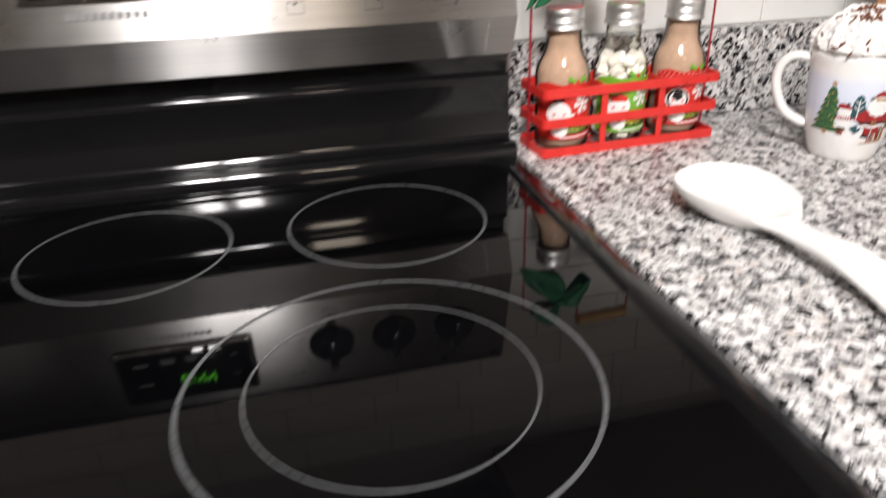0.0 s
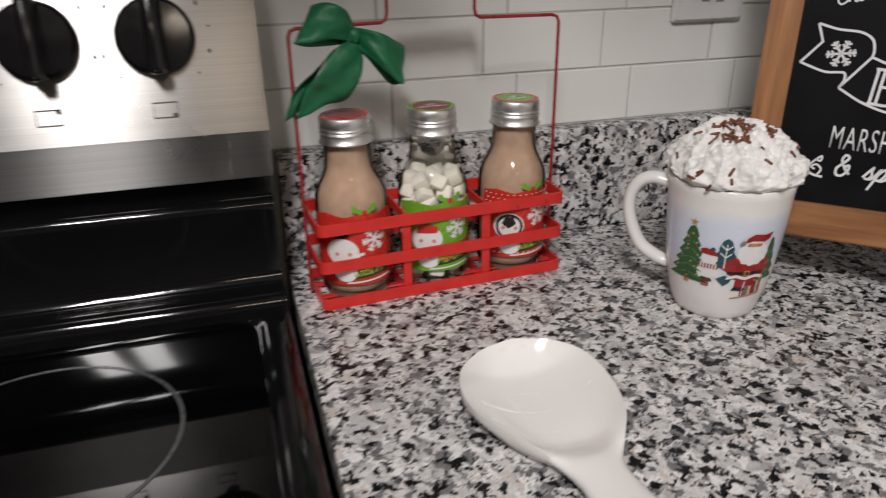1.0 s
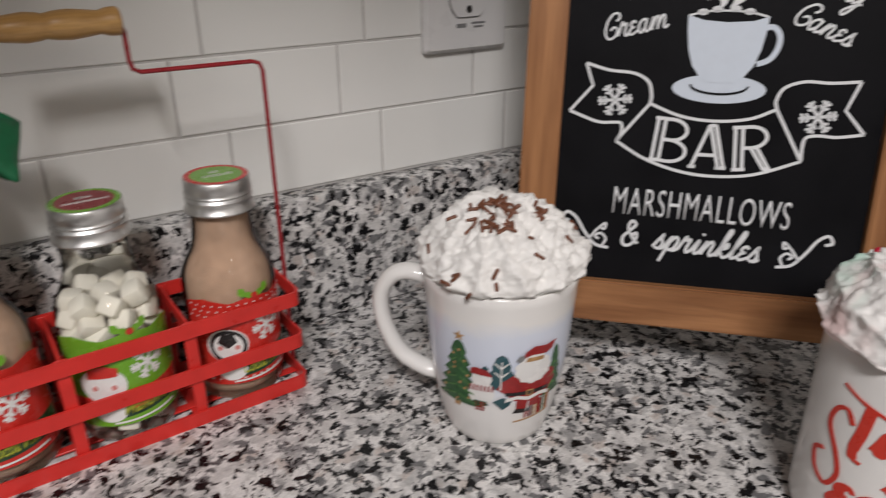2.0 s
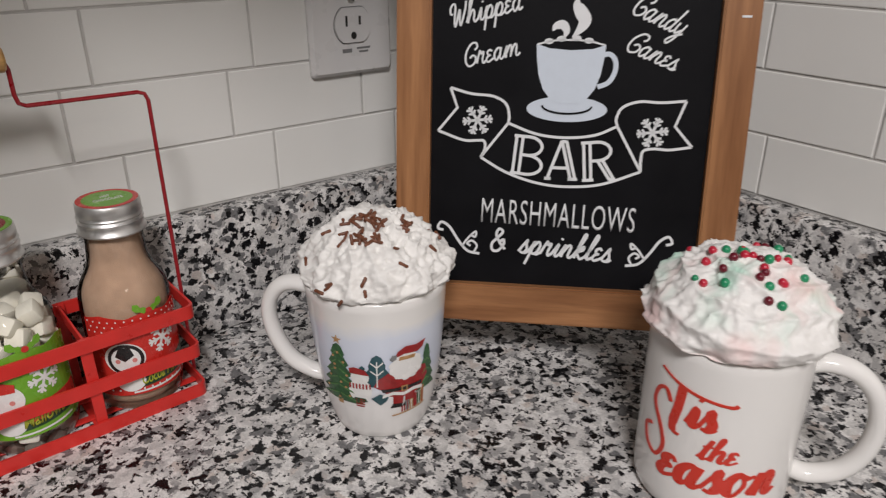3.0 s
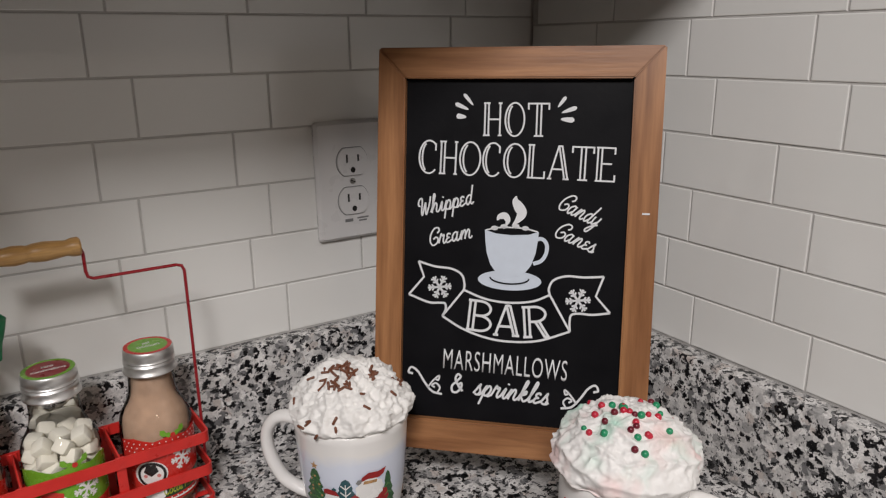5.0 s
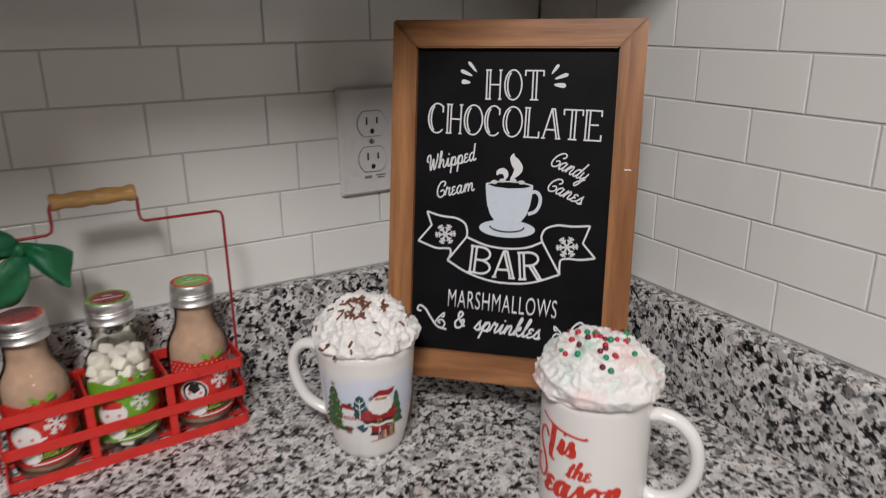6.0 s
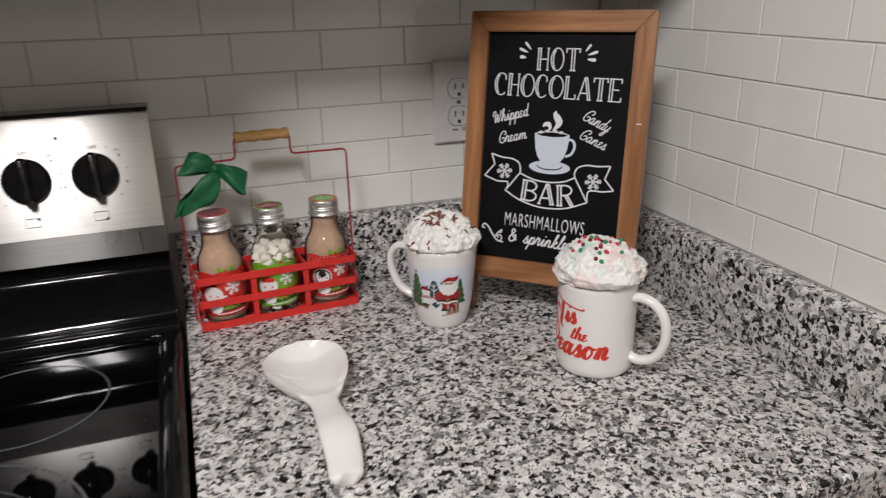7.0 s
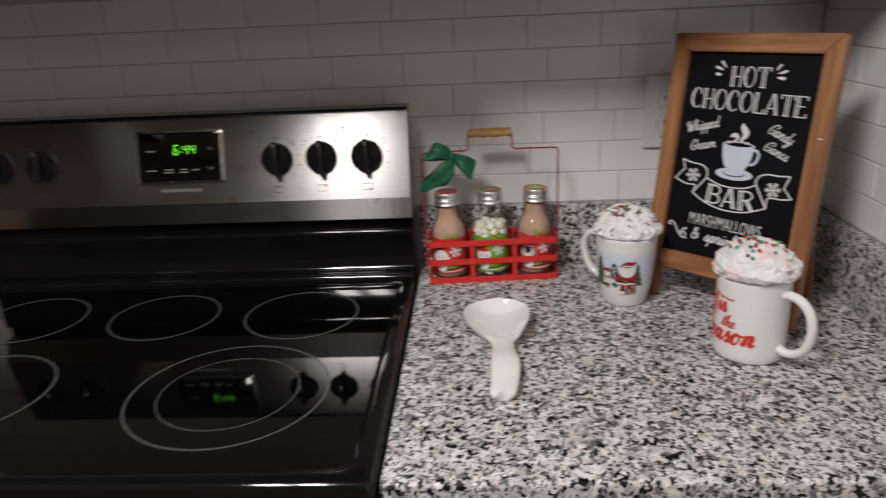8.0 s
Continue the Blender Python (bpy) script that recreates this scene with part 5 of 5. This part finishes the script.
# ---- spoon rest ----
rest = thing("spoon_rest", pose(0.129, -0.3025, COUNTER), "white ceramic spoon rest with an embossed bowl", "spoon rest")
SPINE = [(0.0033, 0.0586, 0.0050), (0.0031, 0.0565, 0.0165), (0.0025, 0.050, 0.0285), (0.001, 0.036, 0.0415), (-0.0005, 0.018, 0.0468), (-0.001, 0.0, 0.0470), (0.000, -0.018, 0.0430), (0.003, -0.035, 0.0345), (0.0055, -0.049, 0.0235),
         (0.0052, -0.060, 0.0172), (0.0056, -0.072, 0.0150), (0.0062, -0.092, 0.0160), (0.0068, -0.115, 0.0180), (0.0066, -0.138, 0.0185), (0.0048, -0.166, 0.0172), (0.0025, -0.182, 0.0166), (0.0015, -0.1900, 0.0156), (0.0010, -0.1935, 0.0128)]
dense = curve_pts([(a, b, max(c, 0.0005)) for a, b, c in SPINE], 5)
bm = bmesh.new()
rows = []
NC = 17
for c in dense:
    cx, cy, hw = c
    bowl = max(0.0, min(1.0, (cy + 0.060) / 0.030))
    bowl = bowl * bowl * (3 - 2 * bowl)
    rim = 0.0275 * bowl + (1 - bowl) * (0.0165 + 0.005 * math.exp(-((cy + 0.125) / 0.03) ** 2) - 0.004 * max(0.0, (-cy - 0.15) / 0.05))
    row = []
    for k in range(NC):
        u = -1 + 2 * k / (NC - 1)
        edge = abs(u)
        dish = bowl * 0.0185 * (1 - edge ** 2.6) * min(1.0, max(0.0, (0.058 - cy) / 0.018)) ** 0.6
        curve = (1 - bowl) * 0.003 * (1 - edge ** 2)
        row.append(bm.verts.new((cx + hw * u, cy, rim - dish + curve - 0.0012 * edge ** 8)))
    under = []
    for k in range(NC):
        u = 1 - 2 * k / (NC - 1)
        edge = abs(u)
        tight = 0.80 * bowl + 0.93 * (1 - bowl)
        lift = (1 - bowl) * (0.0085 - 0.0085 * max(0.0, min(1.0, (-cy - 0.165) / 0.035)))
        zz = lift + (rim - 0.0045 - lift) * edge ** 6 * 0.9
        yy = cy + (0.0 if bowl < 0.5 else -0.004 * max(0.0, (cy - 0.03) / 0.028))
        under.append(bm.verts.new((cx + hw * u * (tight + (1 - tight) * edge ** 6), yy, max(0.0, zz))))
    rows.append(row + under)
for a, b in zip(rows, rows[1:]):
    L = len(a)
    for k in range(L):
        bm.faces.new((a[k], a[(k + 1) % L], b[(k + 1) % L], b[k]))
bm.faces.new(rows[0])
bm.faces.new(rows[-1])
part("body", bm, M_WHITE, rest, sharp=80)
veins = bmesh.new()


def dish_z(x, y):
    edge = min(1.0, abs(x) / 0.0465)
    return 0.0275 - 0.0185 * (1 - edge ** 2.6)


for pts in ([(-0.036, -0.008), (0.0, -0.020), (0.036, -0.014)], [(-0.036, 0.010), (0.004, 0.000), (0.038, 0.008)], [(-0.028, 0.026), (0.004, 0.020), (0.030, 0.028)],
            [(-0.028, -0.024), (0.002, -0.034), (0.026, -0.030)], [(0.002, 0.040), (0.008, -0.005), (0.005, -0.044)], [(-0.018, 0.034), (-0.012, -0.005), (-0.014, -0.032)], [(0.022, 0.034), (0.026, 0.000), (0.020, -0.030)]):
    tube([(x, y, dish_z(x, y) - 0.0002) for x, y in [(p.x, p.y) for p in curve_pts([(a, b, 0) for a, b in pts], 8)]], 0.00035, 6, bm=veins)
part("embossed_line", veins, M_WHITE, rest, "raised white line in the bowl")

# ---- bottle carrier ----
carrier = thing("bottle_carrier", pose(0.1275, -0.0755, COUNTER, 0, 0, 3.5), "red metal bottle carrier with a wire bail and wood grip", "bottle carrier")
BL, BD = 0.109, 0.0330


def band(z, h=0.0098, t=0.0018):
    o, i = round_rect(-BL, -BD, BL, BD, 0.006, 5), round_rect(-BL + t, -BD + t, BL - t, BD - t, 0.005, 5)
    bm = bmesh.new()
    A = [[bm.verts.new((x, y, zz)) for x, y in lst] for lst, zz in ((o, z), (o, z + h), (i, z + h), (i, z))]
    for k in range(4):
        a, b = A[k], A[(k + 1) % 4]
        for q in range(len(a)):
            bm.faces.new((a[q], a[(q + 1) % len(a)], b[(q + 1) % len(a)], b[q]))
    return bm


for z in (0.0, 0.0325, 0.0645):
    part("rail", band(z), M_RED, carrier, "flat red metal rail")
for x in (-0.0355, 0.0355):
    for y in (-BD + 0.0032, BD - 0.0032):
        part("post", box((x, y, 0.0372), (0.0075, 0.0016, 0.0738), 0.0004, 1), M_RED, carrier)
    part("divider", box((x, 0, 0.0696), (0.0016, 2 * BD - 0.006, 0.0085), 0.0004, 1), M_RED, carrier)
    part("floor_bar", box((x, 0, 0.0010), (0.0075, 2 * BD - 0.0045, 0.0016), 0.0003, 1), M_RED, carrier)
for y in (-0.012, 0.012):
    part("floor_bar", box((0, y, 0.0028), (2 * BL - 0.0045, 0.006, 0.0014), 0.0003, 1), M_RED, carrier)
wire = []
HX, SZ, TZ, GX = BL + 0.0030, 0.2185, 0.2475, 0.0360
WP = [(-HX, 0, 0.004), (-HX, 0, 0.10), (-HX, 0, SZ - 0.006), (-HX + 0.0018, 0, SZ - 0.0015), (-HX + 0.006, 0, SZ), (-GX - 0.005, 0, SZ + 0.001), (-GX - 0.0012, 0, SZ + 0.0030), (-GX, 0, SZ + 0.008), (-GX, 0, TZ - 0.006), (-GX + 0.0015, 0, TZ - 0.0015), (-GX + 0.006, 0, TZ)]
WP = WP + [(-x, y, z) for x, y, z in reversed(WP)]
part("bail_wire", tube(WP, 0.00135, 10), M_REDSHADE, carrier, "thin red wire bail", sharp=70)
grip = [(0.0, -0.0350), (0.0060, -0.0350), (0.0071, -0.0336), (0.0069, -0.0290), (0.0057, -0.0245), (0.0064, -0.0180), (0.0072, -0.0110), (0.0066, -0.0045), (0.0059, -0.0020), (0.0068, 0.0025), (0.0073, 0.0100), (0.0065, 0.0180), (0.0057, 0.0245), (0.0069, 0.0290), (0.0071, 0.0336), (0.0060, 0.0350), (0.0, 0.0350)]
g = part("grip", moved(lathe(grip, 28), pose(0, 0, 0, 0, 90, 0)), M_HANDLE, carrier, "turned light wood grip")
g.matrix_local = pose(0, 0, TZ) @ Matrix.Diagonal((1, 1.08, 1.08, 1))

# ---- bottles ----
BOT = [(0.0262, 0.0), (0.0285, 0.0018), (0.0298, 0.006), (0.0300, 0.012), (0.0300, 0.074), (0.0298, 0.080), (0.0290, 0.0865), (0.0268, 0.0930), (0.0237, 0.0990), (0.0212, 0.1045), (0.0197, 0.1100), (0.0190, 0.1165), (0.0187, 0.1240), (0.0187, 0.132), (0.0187, 0.142)]
BOT = [(r, z if z < 0.08 else 0.08 + (z - 0.08) * 0.92) for r, z in BOT]
radb = interp(BOT)
shell_me = mesh_of("glass", lathe([(0.0, 0.0012), (0.0240, 0.0012)] + BOT, 56), M_GLASS, sharp=70)
LIDP = [(0.0, 0.0235), (0.0172, 0.0235), (0.0178, 0.0240), (0.0188, 0.0238), (0.0194, 0.0228), (0.0197, 0.0160), (0.0192, 0.0148), (0.0202, 0.0130), (0.0191, 0.0112), (0.0202, 0.0094), (0.0191, 0.0076), (0.0198, 0.0060), (0.0196, 0.0032), (0.0209, 0.0020), (0.0209, 0.0008), (0.0198, 0.0), (0.0186, 0.0)]
lid_me = mesh_of("lid", lathe(LIDP, 64), M_LIDMETAL, sharp=60)
AB = radians(-97.0)


def bottle(x, y, turn, fill, label, band_mat, dots, top_mat, ring_mat, cap_words, words_on, lean=0.0):
    ob = thing("bottle", pose(0.1275, -0.0755, COUNTER + 0.0036, 0, 0, 3.5) @ pose(x, y, 0, 0, lean, 0), label, "bottle", "bottles in the carrier")
    gl = new("glass", shell_me)
    gl.parent = ob
    gl.visible_shadow = False
    if fill == "cocoa":
        inner = [(0.0, 0.003)] + [(r - 0.0027, z + 0.004 * (z < 0.01)) for r, z in BOT if z < 0.134] + [(0.0, 0.1285)]
        part("cocoa_powder", lathe(inner, 48), M_COCOA, ob, "light brown cocoa mix", sharp=70)
    else:
        rnd = random.Random(4)
        cube = mesh_of("marshmallow", box((0, 0, 0), (0.0136, 0.0130, 0.0124), 0.0028, 2), M_MALLOW)
        n = 0
        for lay in range(9):
            z = 0.012 + lay * 0.0096
            R = radb(z) - 0.0096
            cnt = 7 if R > 0.018 else (5 if R > 0.013 else 3)
            for q in range(cnt):
                a = 2 * math.pi * q / cnt + lay * 0.7
                mm = new("marshmallow", cube)
                mm.parent = ob
                mm.matrix_local = pose(R * math.cos(a), R * math.sin(a), z + rnd.uniform(-0.002, 0.002), rnd.uniform(-40, 40), rnd.uniform(-40, 40), rnd.uniform(0, 90))
                n += 1
            if lay < 9:
                mm = new("marshmallow", cube)
                mm.parent = ob
                mm.matrix_local = pose(0, 0, z, 20, 10, 30)
    ld = new("lid", lid_me)
    ld.parent = ob
    ld.matrix_local = pose(0, 0, 0.1275) @ Matrix.Diagonal((1.045, 1.045, 0.90, 1))
    ld["label"] = "ribbed silver screw lid"
    disc = part("lid_sticker", lathe([(0.0, 0.0241), (0.0152, 0.0241), (0.0152, 0.0236), (0.0, 0.0236)], 40), top_mat, ld, smooth=False)
    part("sticker_edge", lathe([(0.0150, 0.0240), (0.0172, 0.0242), (0.0186, 0.0241), (0.0186, 0.0232), (0.0150, 0.0232)], 40), ring_mat, ld, smooth=False)
    for zz, wd in zip((0.0026, -0.0040), cap_words):
        bm = lettering(wd, 0.0020 * len(wd), 0.0040, 0, 0.01, 0.0002)
        w = part("lettering", moved(bm, pose(-0.0010 * len(wd), zz, 0.0241, -90, 0, 0)), M_PWHITE, ld, smooth=False)
    A = AB + turn

    def stick(name, bm, mat, lift=0.0003, lab=""):
        for v in bm.verts:
            v.co.z = v.co.z * 1.06 + 0.0065
        return part(name, wrapped(bm, radb, A, lift), mat, ob, lab, smooth=False)
    lbl = stick("label", patch([(-0.040, 0.007), (0.040, 0.007), (0.040, 0.062), (0.030, 0.065), (0.018, 0.063), (0.004, 0.066), (-0.010, 0.063), (-0.026, 0.066), (-0.040, 0.063)]), band_mat, 0.0003, "printed paper wrap")
    stick("dark_band", patch([(-0.009, 0.0118), (0.038, 0.0150), (0.038, 0.0275), (-0.009, 0.0243)]), M_PDKGREEN, 0.0006)
    stick("lettering", moved(lettering(words_on, 0.027, 0.0085, 0.3, 0.02, 0.0002), pose(-0.0055, 0, 0.0138, 0, -4, 0)), M_PLIME, 0.0009)
    stick("small_print", patch([(-0.012, 0.0085), (0.026, 0.0100), (0.026, 0.0112), (-0.012, 0.0097)]), M_PWHITE, 0.0008)
    stick("white_form", patch(blob(-0.0140, 0.0350, 0.0132, 0.0112, 24)), M_PWHITE, 0.0008)
    stick("white_form", patch(blob(-0.0125, 0.0175, 0.0092, 0.0074, 20)), M_PWHITE, 0.0008)
    for sx in (-0.0185, -0.0080):
        stick("pink_dot", patch(blob(sx, 0.0335, 0.0016, 0.0016, 10)), M_PPINK, 0.0011)
    if band_mat is M_PGREEN:
        stick("red_band", patch([(-0.036, 0.0150), (0.036, 0.0190), (0.036, 0.0300), (-0.036, 0.0262)]), M_PRED, 0.0007)
        stick("red_cap", patch([(-0.0220, 0.0395), (-0.0050, 0.0405), (-0.0045, 0.0455), (-0.0120, 0.0480), (-0.0215, 0.0450)]), M_PRED, 0.0011)
        stick("black_patch", patch(blob(-0.0125, 0.0200, 0.0035, 0.0016, 12)), M_PBLACK, 0.0011)
    elif dots:
        stick("black_outline", stroke(blob(-0.0135, 0.0345, 0.0104, 0.0100, 24), 0.0022, (-0.0002, 0), closed=True), M_PBLACK, 0.0011)
        stick("black_patch", patch([(-0.0200, 0.0370), (-0.0140, 0.0330), (-0.0080, 0.0370), (-0.0100, 0.0430), (-0.0170, 0.0430)]), M_PBLACK, 0.0010)
        stick("white_form", patch(blob(-0.0135, 0.0520, 0.0060, 0.0030, 14)), M_PWHITE, 0.0009)
    else:
        stick("black_patch", patch([(-0.0200, 0.0462), (-0.0080, 0.0470), (-0.0082, 0.0545), (-0.0195, 0.0540)]), M_PBLACK, 0.0009)
        stick("white_form", stroke([(-0.0045, 0.0300), (0.0010, 0.0330), (0.0032, 0.0325)], 0.0024, (-0.0002, 0)), M_PWHITE, 0.0009)
    stick("snowflake", snowflake(0.0125, 0.0435, 0.0102, 0.0017, (-0.0002, 0)), M_PWHITE, 0.0007)
    for s in (-1, 1):
        leaf = [(0.0, 0.066), (s * 0.0030, 0.0690), (s * 0.0050, 0.0688), (s * 0.0066, 0.0715), (s * 0.0098, 0.0718), (s * 0.0104, 0.0685), (s * 0.0085, 0.0665), (s * 0.0060, 0.0662), (s * 0.0035, 0.0645)]
        stick("holly_leaf", patch([(q + 0.0060, z) for q, z in leaf]), M_PGREEN, 0.0007)
    stick("holly_berry", patch(blob(0.0060, 0.0660, 0.0022, 0.0020, 12)), M_PRED, 0.0010)
    if dots:
        bm = bmesh.new()
        for ii in range(-7, 8):
            for jj in range(3):
                prism(blob(ii * 0.0052 + (jj % 2) * 0.0026, 0.0545 + jj * 0.0036, 0.0006, 0.0006, 6), (-0.0002, 0), "y", bm)
            prism(blob(ii * 0.0052, 0.0110, 0.0007, 0.0007, 6), (-0.0002, 0), "y", bm)
        tagged(stick("white_dots", bm, M_PWHITE, 0.0007), kind="stuff")
    return ob


bottle(-0.0715, -0.0005, 0.02, "cocoa", "glass bottle of cocoa mix with red label and tin lid", M_PRED, False, M_MAROON, M_PRED, (), "Cocoa Mix", -1.0)
bottle(-0.0015, 0.000, 0.06, "mallow", "glass bottle of mini marshmallows with green label", M_PGREEN, False, M_MAROON, M_PGREEN, ("MINI", "marshmallows"), "Mallows")
bottle(0.0720, 0.0005, 0.10, "cocoa", "glass bottle of cocoa mix with dotted red label, green lid", M_PRED, True, M_PGREEN, M_PRED, ("HOT", "CHOCOLATE"), "Cocoa Mix", 1.0)

# ---- ribbon bow tied to the bail ----
bow = thing("ribbon_bow", pose(0.0640, -0.0830, 1.1270, 0, 0, 3.5), "green satin ribbon bow tied to the carrier's wire", "bow")


def ribbon(name, ctrl, widths, lab="", wide=1.35):
    """ctrl: centre line; widths: half-width vectors at the same points."""
    c = [q * 0.93 for q in curve_pts(ctrl, 7)]
    w = [q * wide for q in curve_pts(widths, 7)]
    bm = bmesh.new()
    rows = []
    for i, (p, h) in enumerate(zip(c, w)):
        row = []
        for k in range(9):
            u = -1 + k / 4
            q = p + h * u
            q.y += -0.0012 * math.sin(u * 4 + i * 0.3) + 0.0022 * noise.noise(q * 75) + 0.0012 * noise.noise(q * 190)
            row.append(bm.verts.new(q))
        rows.append(row)
    for a, b in zip(rows, rows[1:]):
        for k in range(8):
            bm.faces.new((a[k], a[k + 1], b[k + 1], b[k]))
    ob = part(name, bm, M_RIBBON, bow, lab, sharp=80)
    so = ob.modifiers.new("thickness", "SOLIDIFY")
    so.thickness = 0.0005
    return ob


ribbon("loop", [(0.000, 0.000, 0.000), (-0.013, -0.014, 0.009), (-0.029, -0.016, 0.012), (-0.041, -0.006, 0.010), (-0.032, 0.004, 0.004), (-0.014, 0.002, 0.001), (0.0, 0.001, 0.000)],
       [(0.001, 0, 0.004), (0.004, 0.002, 0.007), (0.006, 0.004, 0.0095), (0.007, 0.008, 0.0085), (0.004, 0.006, 0.008), (0.003, 0.003, 0.006), (0.001, 0, 0.004)], "folded ribbon loop")
ribbon("loop", [(0.000, 0.000, -0.001), (0.012, -0.014, -0.010), (0.026, -0.017, -0.019), (0.039, -0.008, -0.025), (0.031, 0.003, -0.024), (0.014, 0.003, -0.011), (0.0, 0.001, -0.001)],
       [(0.001, 0, 0.004), (-0.003, 0.002, 0.010), (-0.004, 0.003, 0.0135), (0.003, 0.007, 0.0085), (0.002, 0.006, 0.012), (0.001, 0.003, 0.008), (0.001, 0, 0.004)], "folded ribbon loop")
ribbon("tail", [(-0.001, -0.002, -0.003), (-0.014, -0.007, -0.010), (-0.031, -0.007, -0.022), (-0.046, -0.004, -0.041), (-0.055, -0.002, -0.062)],
       [(0.002, 0, 0.003), (0.0035, 0.001, 0.0035), (0.0042, 0.002, 0.0030), (0.0048, 0.002, 0.0010), (0.0045, 0.003, 0.0020)], "ribbon tail with a slanted end", 1.5)
ribbon("tail", [(0.000, -0.003, -0.004), (-0.007, -0.010, -0.017), (-0.017, -0.011, -0.033), (-0.028, -0.008, -0.047), (-0.039, -0.005, -0.059)],
       [(0.003, 0, -0.001), (0.0075, 0.001, -0.0035), (0.0095, 0.002, -0.0045), (0.0105, 0.002, -0.0035), (0.0085, 0.002, 0.003)], "broad ribbon tail with a slanted end", 1.5)
kb = bmesh.new()
bmesh.ops.create_uvsphere(kb, u_segments=16, v_segments=10, radius=1.0)
moved(kb, Matrix.Diagonal((0.0055, 0.0050, 0.0062, 1)))
part("knot", moved(kb, pose(0, -0.003, -0.001)), M_RIBBON, bow)

# ---- wall tiles, each a piece of its wall ----
def tile_mesh(w, h, t=0.0062, e=0.0009):
    bm = bmesh.new()
    lo = [bm.verts.new((x, 0, z)) for x, z in ((-w / 2, -h / 2), (w / 2, -h / 2), (w / 2, h / 2), (-w / 2, h / 2))]
    md = [bm.verts.new((v.co.x, -t + 0.0007, v.co.z)) for v in lo]
    m2 = [bm.verts.new((v.co.x - math.copysign(e * 0.35, v.co.x), -t + 0.0002, v.co.z - math.copysign(e * 0.35, v.co.z))) for v in lo]
    hi = [bm.verts.new((v.co.x - math.copysign(e, v.co.x), -t, v.co.z - math.copysign(e, v.co.z))) for v in lo]
    for a, b in ((lo, md), (md, m2), (m2, hi)):
        for k in range(4):
            bm.faces.new((a[k], a[(k + 1) % 4], b[(k + 1) % 4], b[k]))
    bm.faces.new(hi)
    return mesh_of("tile", bm, M_TILE, True, 9)


GAP = 0.0018
cache = {}
trnd = random.Random(11)


def lay(parent, length, rowh, z0, offsets, a0, a1, place):
    for row, off in enumerate(offsets):
        k0 = math.floor((a0 - off) / length)
        x = off + k0 * length
        while x < a1 - 0.002:
            s, e = max(x, a0), min(x + length, a1)
            if e - s > 0.012:
                key = (round(e - s, 4), rowh)
                if key not in cache:
                    cache[key] = tile_mesh(e - s - GAP, rowh - GAP)
                t = new("tile", cache[key])
                t.parent = parent
                t.matrix_local = place((s + e) / 2, z0 + (row + 0.5) * rowh) @ pose(0, trnd.uniform(-0.0003, 0.0003), 0, trnd.uniform(-0.12, 0.12), 0, trnd.uniform(-0.10, 0.10))
            x += length


lay(wall_north, 0.1215, 0.0532, 1.0200, (0.232, 0.198, 0.221, 0.190, 0.228, 0.194, 0.214), -1.10, WALL_X - 0.001, lambda a, z: pose(a, 0.0062, z))
lay(wall_east, 0.1205, 0.0518, 1.0195, (-0.257, -0.341, -0.244, -0.327, -0.260, -0.347, -0.250), -1.00, -0.001, lambda a, z: pose(WALL_X + 0.0062, a, z, 0, 0, -90))
